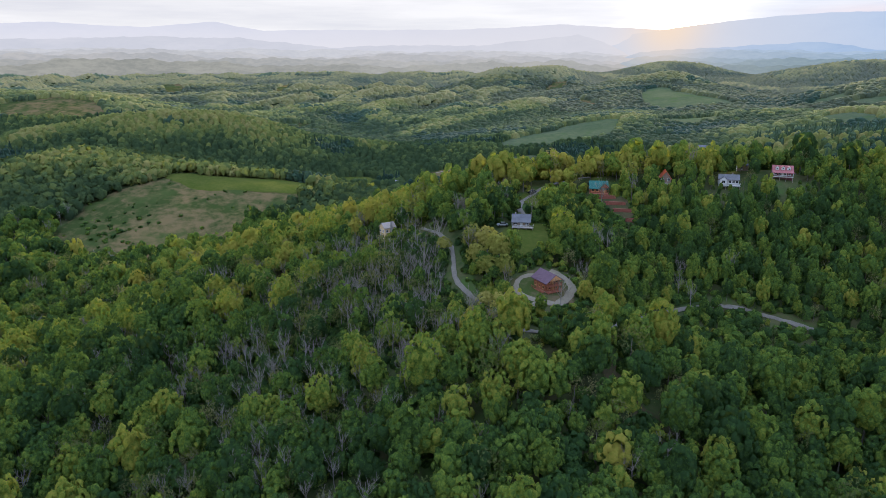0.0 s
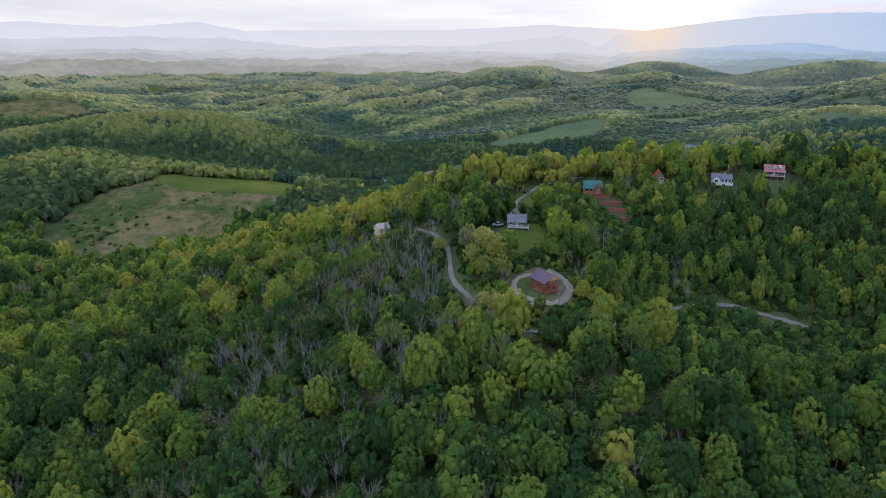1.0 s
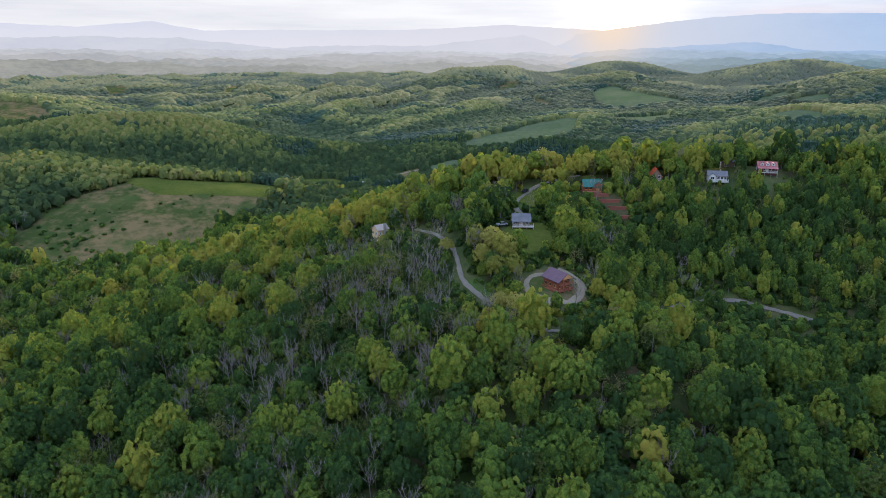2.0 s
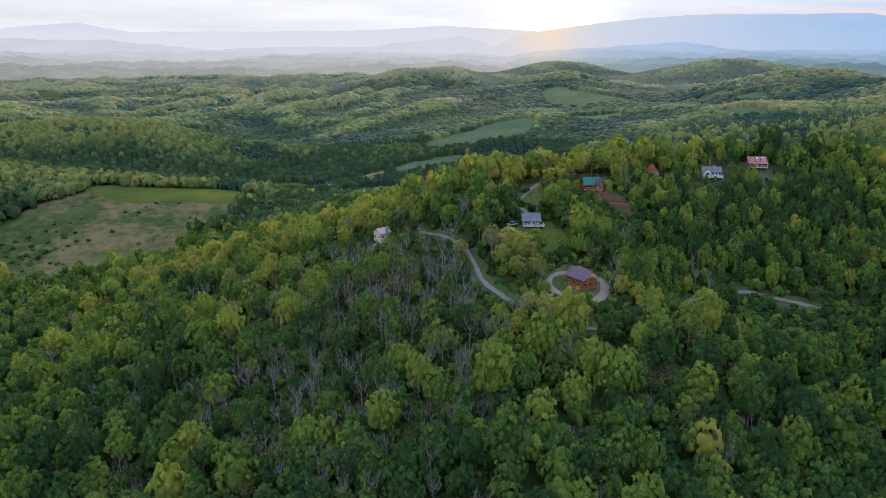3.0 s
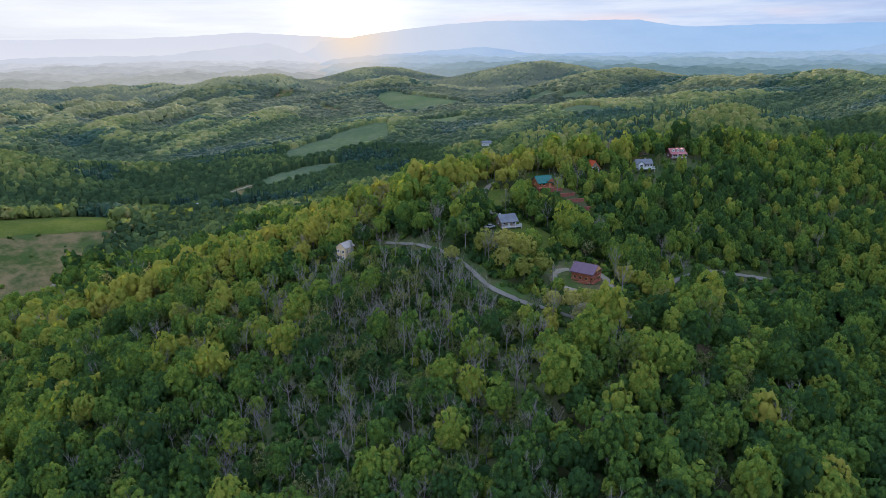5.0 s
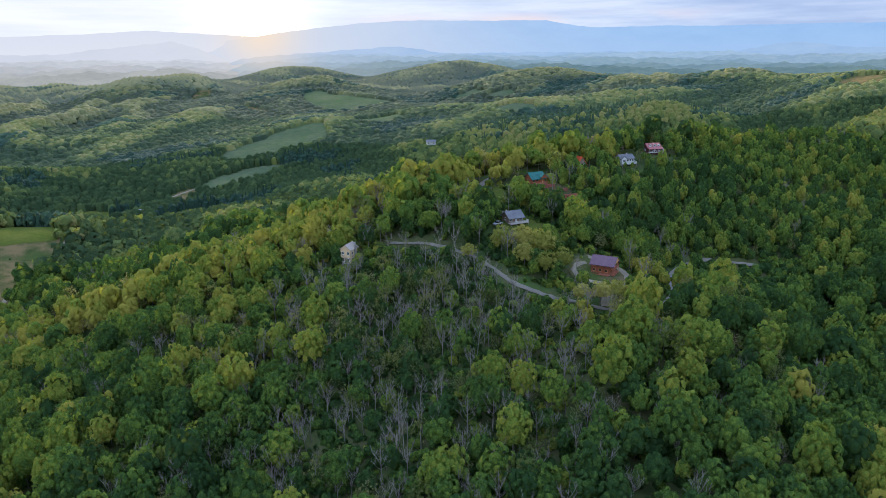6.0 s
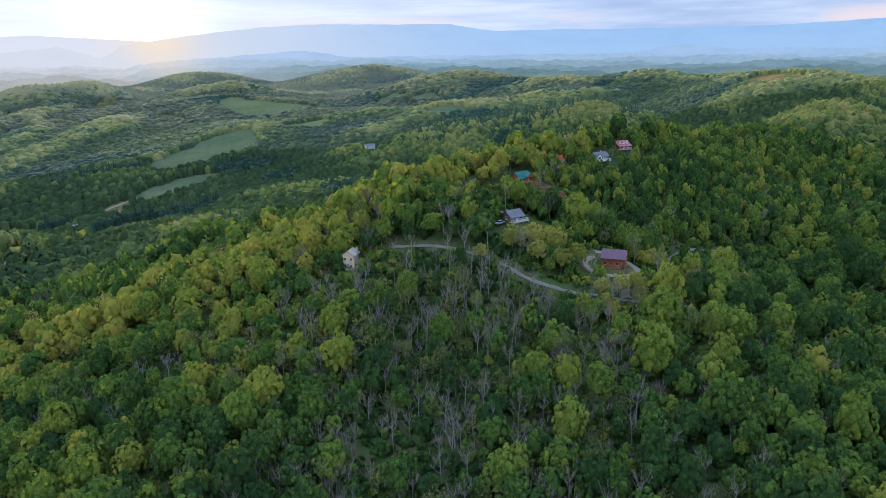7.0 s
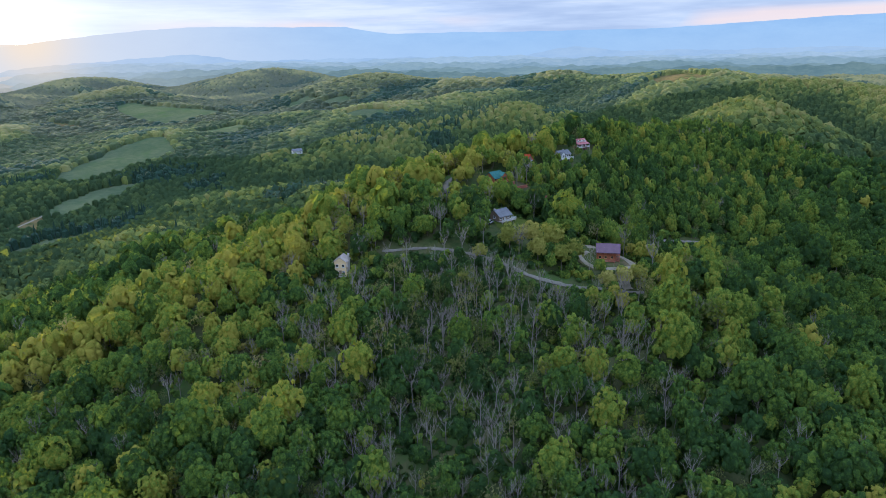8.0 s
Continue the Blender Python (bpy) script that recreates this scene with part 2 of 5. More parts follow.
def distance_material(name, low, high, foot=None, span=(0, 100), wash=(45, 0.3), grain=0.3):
    """Emission for a far range, with haze and sun glow painted into its colour: warmer round the sun, paler at its
    misty foot.
    """
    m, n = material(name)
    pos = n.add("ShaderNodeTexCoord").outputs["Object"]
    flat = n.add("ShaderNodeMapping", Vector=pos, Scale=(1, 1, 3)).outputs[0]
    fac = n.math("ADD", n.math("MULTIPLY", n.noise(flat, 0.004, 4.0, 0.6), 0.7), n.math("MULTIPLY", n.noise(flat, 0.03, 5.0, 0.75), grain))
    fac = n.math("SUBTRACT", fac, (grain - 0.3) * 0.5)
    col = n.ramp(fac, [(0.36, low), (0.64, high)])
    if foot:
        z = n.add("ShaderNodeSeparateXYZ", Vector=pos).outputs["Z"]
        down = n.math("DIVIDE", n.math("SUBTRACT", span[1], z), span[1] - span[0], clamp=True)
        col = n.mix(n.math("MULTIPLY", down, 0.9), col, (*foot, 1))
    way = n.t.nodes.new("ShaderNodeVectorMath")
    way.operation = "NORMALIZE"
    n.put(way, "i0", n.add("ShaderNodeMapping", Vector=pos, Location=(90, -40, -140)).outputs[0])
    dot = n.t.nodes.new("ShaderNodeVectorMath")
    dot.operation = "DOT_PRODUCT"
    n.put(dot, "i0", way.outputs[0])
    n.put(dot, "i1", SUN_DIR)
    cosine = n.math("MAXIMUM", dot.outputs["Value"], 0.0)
    # cream wash and orange sun glow painted over the range's own emission
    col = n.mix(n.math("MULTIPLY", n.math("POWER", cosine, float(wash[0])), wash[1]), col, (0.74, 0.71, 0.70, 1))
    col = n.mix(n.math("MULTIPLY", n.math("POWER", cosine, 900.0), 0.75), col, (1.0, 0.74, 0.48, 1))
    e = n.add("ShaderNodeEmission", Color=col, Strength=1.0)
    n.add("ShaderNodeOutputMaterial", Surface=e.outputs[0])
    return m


# ---- the land ----
RIDGES = [
    ([(-180, 416, 5), (-112, 378, 13), (-54, 352, 43), (-14, 325, 69), (30, 316, 86), (65, 306, 91), (105, 301, 94.5), (142, 299, 95), (250, 276, 90), (337, 262, 92), (415, 279, 98), (525, 334, 83), (645, 390, 69)], 0.52, 16.5),  # main
    ([(250, 276, 90), (278, 225, 77), (292, 170, 63), (300, 100, 40)], 0.42, 20),  # east shoulder
    ([(9, 390, 52.5), (8.2, 480, 42), (-45, 570, 22.5)], 0.26, 30),  # back a
    ([(112.5, 390, 63), (112.5, 585, 36), (120, 675, 22.5)], 0.26, 30),  # back b
    ([(33.8, 300, 85.5), (30, 256.5, 80.2), (33.8, 216, 71.2), (27, 176.2, 54), (11.2, 150, 48), (-11.2, 90, 34.5), (-30, 15, 19.5)], 0.5, 22.5),  # nose
    ([(27, 176.2, 52.5), (-16.5, 150, 43.5), (-41.2, 127.5, 34.5)], 0.5, 16.5),  # nose west
    ([(-49.5, 339, 58.5), (-84, 292.5, 43.5), (-105, 247.5, 35.2), (-142.5, 195, 24), (-180, 112.5, 10.5)], 0.42, 12),  # westspur
    ([(142.5, 292.5, 91.5), (183.8, 225, 67.5), (196.5, 172.5, 46.5), (187.5, 112.5, 27)], 0.42, 15),  # east
    ([(-825, 590, 60), (-600, 620, 60), (-422, 656, 58), (-391, 698, 66), (-330, 735, 76), (-254, 770, 71), (-140, 806, 40), (-29, 799, 29)], 0.34, 30),  # left
    ([(-330, 600, 54), (-219, 562.5, 46.5), (-112.5, 555, 37.5), (-45, 577.5, 25.5)], 0.3, 22.5),  # pasture rise
    ([(258.8, 686.2, 46.5), (267, 622.5, 52.5), (337.5, 607.5, 72), (480, 561, 83.2), (585, 510, 64.5), (720, 450, 104.2)], 0.36, 33.75),  # pine
    ([(818, 922, 92), (840, 814, 93), (890, 741, 105), (872, 673, 99), (863, 584, 102), (796, 489, 110), (767, 428, 111), (726, 339, 102), (736, 297, 101), (698, 224, 92), (760, 60, 70)], 0.32, 36),  # bald top
    ([(-825, 985, 88), (-600, 945, 85), (-500, 935, 83), (-425, 920, 72), (-360, 960, 56), (-225, 1050, 42)], 0.25, 45),  # left back
    ([(58, 1710, 55), (114, 1725, 75), (175, 1743, 94), (237, 1749, 94), (310, 1895, 88), (398, 1950, 70), (501, 1985, 52)], 0.34, 36),  # far a
    ([(-498, 1397, 41), (-462, 1511, 49), (-413, 1626, 53), (-362, 1738, 52), (-289, 1951, 62), (-218, 2038, 63), (-105, 2014, 50), (-2, 1913, 45), (59, 1730, 50)], 0.2, 60),  # far a, west
    ([(175, 1743, 90), (161, 1497, 48), (112, 1484, 57), (47, 1410, 48), (-43, 1314, 39), (-119, 1213, 32), (-151, 1141, 25)], 0.36, 24),  # far spur
    ([(257, 1326, 50), (179, 1241, 52), (118, 1150, 51), (64, 1087, 47), (6, 1012, 42), (-33, 944, 31)], 0.36, 20),  # near spur
    ([(409, 2061, 50), (556, 2178, 57), (688, 2294, 82), (768, 2351, 93), (848, 2289, 74), (876, 2114, 40)], 0.24, 60),  # far b
    ([(337, 1408, 56), (391, 1465, 66), (438, 1513, 82), (486, 1517, 86), (524, 1460, 73), (541, 1333, 58), (556, 1215, 50)], 0.32, 34),  # knoll over the wide meadow
    ([(728, 1742, 29), (850, 1794, 54), (987, 1891, 83), (1091, 1946, 96), (1176, 1977, 105), (1205, 1874, 93), (1187, 1703, 74), (1161, 1597, 64)], 0.24, 60),  # far c
    ([(768, 1288, 51), (779, 1232, 76), (793, 1186, 93), (800, 1156, 99), (819, 1134, 101), (829, 1094, 93), (863, 1052, 86), (916, 988, 82)], 0.3, 40),  # far d
    ([(819, 1134, 101), (939, 1314, 88), (1019, 1464, 70)], 0.26, 50),  # far d, back
    ([(470, 1030, 46), (600, 1130, 48), (720, 1227, 54), (703, 1345, 42)], 0.06, 60),  # side valley floor
    ([(57, 815, 34), (140, 872, 43), (235, 925, 52), (327, 936, 49), (369, 916, 51), (406, 921, 55), (462, 913, 60), (497, 903, 56)], 0.16, 50),  # meadow bench
    ([(235, 925, 52), (290, 1020, 50), (340, 1060, 46)], 0.16, 40),  # bench, back
    ([(360, 790, 56), (486, 807, 73), (580, 775, 78), (690, 760, 82), (800, 700, 84)], 0.32, 36),  # pine, back
    ([(430, 1000, 47), (457, 1101, 50), (434, 1387, 66)], 0.1, 60),  # wide meadow slope
    ([(1000, 640, 78), (1250, 800, 70), (1500, 900, 60), (1700, 850, 50)], 0.26, 60),  # east
]
WAVE = np.random.RandomState(5)
WAVES = [(WAVE.uniform(0, 2 * math.pi), WAVE.uniform(0.75, 1.3), WAVE.uniform(0, 6.28)) for _ in range(16)]


VALES = [(150, 900, 110), (70, 730, 120), (450, 1285, 150), (-100, 660, 120), (700, 1160, 100), (262, 690, 60), (-200, 970, 60), (-90, 890, 100), (330, 1010, 90), (-480, 850, 80)]


def swell(x, y, length, first, count=4):
    total = 0
    for a, f, p in WAVES[first:first + count]:
        total = total + np.sin((x * math.cos(a) + y * math.sin(a)) * 2 * math.pi * f / length + p)
    return total / count


def crest(x, y, line, slope, width):
    top = np.full(x.shape, -1e9)
    for a, b in zip(line[:-1], line[1:]):
        dx, dy = b[0] - a[0], b[1] - a[1]
        u = np.clip(((x - a[0]) * dx + (y - a[1]) * dy) / (dx * dx + dy * dy), 0, 1)
        r = np.sqrt((x - a[0] - u * dx) ** 2 + (y - a[1] - u * dy) ** 2 + width * width) - width
        top = np.maximum(top, a[2] + u * (b[2] - a[2]) - slope * r)
    return top


def height(x, y):
    """Height of the ground: ridges with sloping flanks over a rolling valley floor."""
    x, y = np.asarray(x, float), np.asarray(y, float)
    base = 13.5 + 6.5 * np.clip((y - 420) / 450, 0, 1) + 4 * np.clip((y - 900) / 500, 0, 1)
    d = np.hypot(x, y - 187.5)
    far = np.clip((d - 470) / 300, 0, 1)
    vale = 1 - np.clip(sum(np.exp(-((x - vx) ** 2 + (y - vy) ** 2) / (2 * vr * vr)) for vx, vy, vr in VALES), 0, 1)
    hills = 1.25 - np.sqrt((swell(0.75 * x + 45 * swell(x, y, 525, 8), 1.2 * y + 45 * swell(x, y, 450, 12), 400, 0) * 1.6) ** 2 + 0.0625)
    spurs = 1.3 - np.sqrt((swell(1.15 * x - 0.4 * y + 30 * swell(x, y, 240, 1), 0.8 * y + 0.3 * x + 30 * swell(x, y, 260, 6), 270, 10) * 1.7) ** 2 + 0.09)
    base = base + far * vale * (12 * np.clip(hills, 0, 1) ** 1.3 + 20 * np.clip(spurs, 0, 1) ** 1.4) + 3 * swell(x, y, 165, 4) * np.clip((d - 375) / 300, 0, 1)
    total = np.ones_like(x)
    for line, slope, width in RIDGES:
        total = total + np.exp(np.clip((crest(x, y, line, slope, width) - base) / 3.0, -40, 80))
    land = base + 3.0 * np.log(total)
    land = land - (land - 12) * np.clip((np.hypot(x + 90, y - 40) - 2480) / 220, 0, 1)
    return land + 1.2 * swell(x, y, 56, 0) + far * 3.75 * swell(x, y, 195, 9)


def ground_at(x, y):
    return float(height(np.array([float(x)]), np.array([float(y)]))[0])


def mesh_of(name, verts, tris, mat, tint=None, smooth=False):
    me = bpy.data.meshes.new(name)
    verts, tris = np.asarray(verts, np.float32), np.asarray(tris, np.int32)
    k = tris.shape[1]
    me.vertices.add(len(verts))
    me.vertices.foreach_set("co", verts.ravel())
    me.loops.add(tris.size)
    me.loops.foreach_set("vertex_index", tris.ravel())
    me.polygons.add(len(tris))
    me.polygons.foreach_set("loop_start", np.arange(0, tris.size, k, dtype=np.int32))
    me.polygons.foreach_set("use_smooth", np.full(len(tris), smooth))
    if tint is not None:
        me.attributes.new("tint", "FLOAT", "POINT").data.foreach_set("value", np.asarray(tint, np.float32))
    me.update(calc_edges=True)
    me.validate()
    me.materials.append(mat)
    return me


def axis(lo, fine_lo, fine_hi, hi, step, back):
    pts = list(np.arange(fine_lo, fine_hi + 0.1, step))
    s, p = step, fine_hi
    while p < hi:
        s *= 1.025
        p += s
        pts.append(min(p, hi))
    s, p = step, fine_lo
    while p > lo:
        s *= back
        p -= s
        pts.insert(0, max(p, lo))
    return np.array(pts)


def build_ground():
    xs, ys = axis(-4900, -320, 320, 4900, 4.5, 1.03), axis(-4900, 45, 590, 4900, 4.5, 1.15)
    gx, gy = np.meshgrid(xs, ys)
    gz = height(gx, gy)
    w = len(xs)
    i = (np.arange(len(ys) - 1)[:, None] * w + np.arange(w - 1)[None]).ravel()
    quads = np.stack([i, i + 1, i + w + 1, i + w], 1)
    ob = new("ground", mesh_of("ground", np.stack([gx.ravel(), gy.ravel(), gz.ravel()], 1), quads, FLOOR, smooth=True))
    tagged(ob, "rolling wooded hill ground with dark leaf litter", "ground", kind="structure")


build_ground()


def inside(poly, x, y):
    hit = np.zeros(x.shape, bool)
    for (ax, ay), (bx, by) in zip(poly, poly[1:] + poly[:1]):
        if ay == by:
            continue
        hit ^= ((ay > y) != (by > y)) & (x < (bx - ax) * (y - ay) / (by - ay) + ax)
    return hit


def rounded(poly, times=2):
    """Corner cutting, for field edges that bend softly."""
    for _ in range(times):
        out = []
        for a, b in zip(poly, poly[1:] + poly[:1]):
            out += [(a[0] * 0.75 + b[0] * 0.25, a[1] * 0.75 + b[1] * 0.25), (a[0] * 0.25 + b[0] * 0.75, a[1] * 0.25 + b[1] * 0.75)]
        poly = out
    return poly


def field(name, poly, mat, label, step, lift=0.35, soft=False):
    """A sheet of grass laid on the ground within a plan outline."""
    poly = [(x + step * 0.5 * (swell(x, y, step * 5, 3) + swell(y, x, step * 2.2, 8)), y + step * 0.5 * (swell(x, y, step * 4, 6) + swell(y, x, step * 2.5, 1))) for x, y in rounded(poly, 2)]
    bm = bmesh.new()
    bm.faces.new([bm.verts.new((x, y, 0)) for x, y in poly])
    for k in (0, 1):
        lo, hi = min(p[k] for p in poly), max(p[k] for p in poly)
        for c in np.arange(lo + step, hi, step):
            bmesh.ops.bisect_plane(bm, geom=bm.verts[:] + bm.edges[:] + bm.faces[:], plane_co=(c, c, 0), plane_no=(1 - k, k, 0))
    bmesh.ops.triangulate(bm, faces=[f for f in bm.faces if len(f.verts) > 4])
    co = np.array([v.co[:] for v in bm.verts])
    for v, z in zip(bm.verts, height(co[:, 0], co[:, 1]) + lift):
        v.co.z = z
    bm.normal_update()
    for f in bm.faces:
        f.smooth = True
        if f.normal.z < 0:
            f.normal_flip()
    me = bpy.data.meshes.new(name)
    bm.to_mesh(me)
    bm.free()
    me.materials.append(mat)
    ob = tagged(new(name, me), label, "field", kind="structure")
    CLEAR.append(poly)
    if step < 2.5:
        EDGES.append(poly)
    if soft:
        SOFT.append(poly)
    return ob


CLEAR, SOFT, EDGES = [], [], []
field("pasture", [(-222.8, 553.5), (-165, 561), (-120, 573.8), (-106.5, 541.5), (-123, 504), (-143.2, 471), (-177, 433.5), (-216, 411), (-248.2, 429), (-271.5, 457.5), (-274.5, 480), (-259.5, 521.2)], STRAW, "rough hillside pasture of green and straw-coloured grass", 4.5)
field("meadow", [(-236, 562), (-180, 566), (-112, 583), (-104, 530), (-150, 534), (-190, 528), (-222, 543)], LAWN, "bright green meadow strip along the top of the pasture", 4.5, 0.45)
field("meadow", [(57, 815), (115, 863), (196, 914), (231, 917), (230, 886), (210, 829), (175, 815), (129, 802), (91, 782), (61, 798)], GRASS, "long sloping hay meadow between belts of trees", 7.5)
field("meadow", [(12, 714), (47, 747), (116, 764), (120, 748), (85, 722), (39, 699), (15, 695)], GRASS, "green valley meadow below the pine wood", 6.75)
field("meadow", [(337, 1230), (393, 1376), (434, 1424), (452, 1389), (449, 1301), (498, 1188), (524, 1184), (467, 1122), (405, 1123), (361, 1114), (344, 1151)], GRASS, "wide green meadow among distant woods", 12)
field("meadow", [(289, 949), (393, 1004), (371, 916), (346, 902), (276, 890)], GRASS, "narrow green meadow above the pine belt", 8)
field("meadow", [(-45, 637.5), (0, 651), (26.2, 636), (3.8, 602.2), (-42, 573), (-63.8, 567.8)], GRASS, "small green field beside the farm lane", 6)
field("meadow", [(-100, 600), (-83, 656), (-43, 640), (-40, 600), (-52, 571), (-81, 560)], LAWN, "narrow green field among hedgerow trees", 6)
field("meadow", [(-18, 702), (12, 722), (14, 690), (-12, 672)], STRAW, "rough scrubby field at the valley bend", 6)
field("meadow", [(-112.5, 677.2), (-68.2, 696), (-60, 658.5), (-100.5, 651)], LAWN, "small mown field on the valley floor", 6)
field("meadow", [(589, 1150), (633, 1150), (685, 1165), (655, 1115), (627, 1104), (592, 1116)], GRASS, "bright green field in a far side valley", 12)
field("meadow", [(647, 1093), (685, 1070), (670, 1040), (628, 1035), (621, 1074)], GRASS, "green field under a wooded spur", 12)
field("meadow", [(446, 833), (490, 790), (478, 752), (431, 780)], GRASS, "strip of green field behind the pine wood", 8)
field("meadow", [(187, 1538), (236, 1599), (278, 1652), (296, 1647), (275, 1594), (213, 1542)], STRAW, "pale grassy clearing on a distant hill", 12)
field("meadow", [(-377, 1533), (-395, 1740), (-371, 1760), (-346, 1569), (-358, 1493)], STRAW, "pale grass field on a distant western hill", 14)
field("meadow", [(256, 1373), (272, 1298), (279, 1207), (265, 1192), (246, 1268)], STRAW, "narrow pale field between wooded spurs", 10)
field("meadow", [(-238, 984), (-194, 1020), (-184, 1000), (-230, 962)], STRAW, "straw-coloured field between wooded hills", 7.5)
field("meadow", [(-725, 1738), (-625, 1733), (-562, 1554), (-579, 1453)], STRAW, "pale field far out in the western valley", 14)
field("meadow", [(731, 522), (784, 496), (770, 455), (737, 421), (704, 427), (701, 477)], STRAW, "bare pale hilltop field", 7.5)
field("meadow", [(-568, 901), (-482, 927), (-410, 872), (-425, 822), (-491, 815), (-560, 850)], STRAW, "striped hillside field with mown rows", 9)
field("meadow", [(375, 176.2), (408.8, 202.5), (465, 196.5), (450, 161.2), (397.5, 153.8)], GRASS, "green field in the hollow behind the ridge", 6.75)
field("lawn", [(23.2, 264), (42, 264.8), (45, 252), (39.8, 238.5), (27, 234), (21.8, 247.5)], LAWN, "mown green lawn sloping below the grey house", 2.25, 0.5)
field("lawn", [(24, 225), (41.2, 227.2), (46.5, 219), (42, 205.5), (30, 202.5), (22.5, 213)], YARD, "worn grass and brown earth yard round the log cabin", 1.875, 0.35)
field("lawn", [(33, 298.5), (46.5, 301.5), (52.5, 292.5), (42, 279), (36, 282)], LAWN, "grass verge beside the upper drive", 2.25, 0.45)
field("earth_scar", [(45.8, 193.5), (51, 192.8), (50.2, 180), (54, 168), (63, 160.5), (60, 156), (48, 165), (45, 180)], EARTH, "bare brown earth track cut down the slope", 1.875, 0.4, True)
field("yard", [(65, 288), (75, 287), (80, 274), (74, 266), (68, 275)], EARTH, "terraced earth slope below the teal-roofed house", 2.25, 0.4)


def smooth_line(pts, step=2.0):
    pts = [Vector(p) for p in pts]
    out = []
    for i in range(len(pts) - 1):
        p0, p1, p2, p3 = pts[max(i - 1, 0)], pts[i], pts[i + 1], pts[min(i + 2, len(pts) - 1)]
        count = max(2, int((p2 - p1).length / step))
        for j in range(count):
            u = j / count
            out.append(0.5 * ((2 * p1) + (p2 - p0) * u + (2 * p0 - 5 * p1 + 4 * p2 - p3) * u * u + (3 * p1 - p0 - 3 * p2 + p3) * u ** 3))
    out.append(pts[-1])
    return out


ROADS = []


def road(name, pts, width, mat, label, clear=6.0):
    line = smooth_line(pts)
    rng = random.Random(len(line))
    verts, quads = [], []
    for i, p in enumerate(line):
        a, b = line[max(i - 1, 0)], line[min(i + 1, len(line) - 1)]
        side = Vector((b.y - a.y, a.x - b.x)).normalized()
        mid = ground_at(p.x, p.y)
        for k in (-1, -0.5, 0, 0.5, 1):
            q = p + side * k * (width / 2 + (rng.uniform(-0.25, 0.25) if abs(k) == 1 else 0))
            z = ground_at(q.x, q.y)
            verts.append((q.x, q.y, max(z, mid * 0.5 + z * 0.5) + (0.5 if abs(k) < 1 else 0.25)))
        if i:
            r = 5 * i
            quads += [(r - 5 + j, r - 4 + j, r + 1 + j, r + j) for j in range(4)]
    ob = new(name, mesh_of(name, verts, quads, mat, smooth=True))
    tagged(ob, label, "road", kind="structure")
    ROADS.append((np.array([(p.x, p.y) for p in line]), width / 2 + clear))


road("road", [(-9.5, 291), (-7.5, 285.8), (-0.8, 270.8), (3, 257.2), (3.8, 243.8), (4.5, 229.5), (9.8, 219), (13.5, 210.8), (17.2, 201), (22.5, 194.2), (34.5, 191.2), (47.2, 195.8)], 1.7, TARMAC, "narrow grey lane winding round the wooded hill", 2.1)
road("road", [(47.2, 195.8), (55.5, 201.8), (63, 209.2), (79.5, 220.5), (97.5, 222), (111, 217.5), (124, 211.5)], 1.8, TARMAC, "narrow grey lane running on among the trees", 1.5)
road("driveway", [(19.5, 199.5), (22.5, 202.5), (27.8, 204), (31.5, 207), (36, 205.5), (40.5, 210), (43.5, 217.5), (41.2, 223.5), (37.5, 226.5)], 3.3, GRAVEL, "pale gravel drive beside the log cabin", 0.5)
road("driveway", [(31.5, 207), (27, 210.8), (24.8, 216), (25.5, 221.2), (29.2, 223.5), (33, 222.8)], 2.3, GRAVEL, "gravel loop round a grass island", 2.6)
road("driveway", [(34.5, 268.5), (32.2, 276), (33, 285.8), (38.2, 294.8), (49.5, 306), (67.5, 310.5)], 2.5, TARMAC, "grey drive climbing past the grey house", 1.2)
road("farm_lane", [(-183.8, 423.8), (-161.2, 442.5), (-142.5, 480), (-112.5, 525), (-90, 577.5), (-82.5, 637.5), (-45, 675), (15, 712.5)], 2.6, GRAVEL, "pale farm lane along the valley floor", 2.6)
# ---- woods ----
# house plots, and gaps kept treeless to fit the camera's view
CLEARINGS = [(20, 241, 5.5), (26, 252, 5), (35, 206.5, 6.5), (27, 211, 5), (22, 257, 5.5), (19, 249, 5), (36, 217, 11), (31, 260, 9), (67, 290, 9), (121, 285, 5.2), (144, 289, 8.5), (-25, 298, 3.6), (96, 292.5, 4.2), (138, 309, 8), (262, 688, 13), (253, 675, 12), (245, 663, 9)]


def icosphere(sub):
    bm = bmesh.new()
    bmesh.ops.create_icosphere(bm, subdivisions=sub, radius=1.0)
    v = np.array([p.co[:] for p in bm.verts])
    f = np.array([[q.index for q in p.verts] for p in bm.faces])
    bm.free()
    return v, f


ICO = {k: icosphere(k) for k in (1, 2, 3, 4)}


def unit(v):
    return v / np.maximum(np.linalg.norm(v, axis=1, keepdims=True), 1e-9)


def spiral(rs, count, low):
    """Directions spread evenly over a ball above the height low, each a little astray."""
    k = np.arange(count) + 0.5
    z = low + (1 - low) * k / count
    a = k * 2.39996 + rs.uniform(0, 6)
    r = np.sqrt(np.maximum(1 - z * z, 0))
    return unit(np.stack([r * np.cos(a), r * np.sin(a), z], 1) + rs.normal(size=(count, 3)) * 0.35 / math.sqrt(count))


def leaf_tris(rs, pts, nrm, size):
    a = unit(np.cross(nrm, rs.normal(size=nrm.shape)))
    b = np.cross(nrm, a)
    s = size * rs.uniform(0.5, 1.5, (len(pts), 1))
    return np.stack([pts - a * s - b * s * 0.5, pts + a * s * 0.9 - b * s * 0.4, pts + b * s * 0.9 + nrm * s * 0.4], 1).reshape(-1, 3)


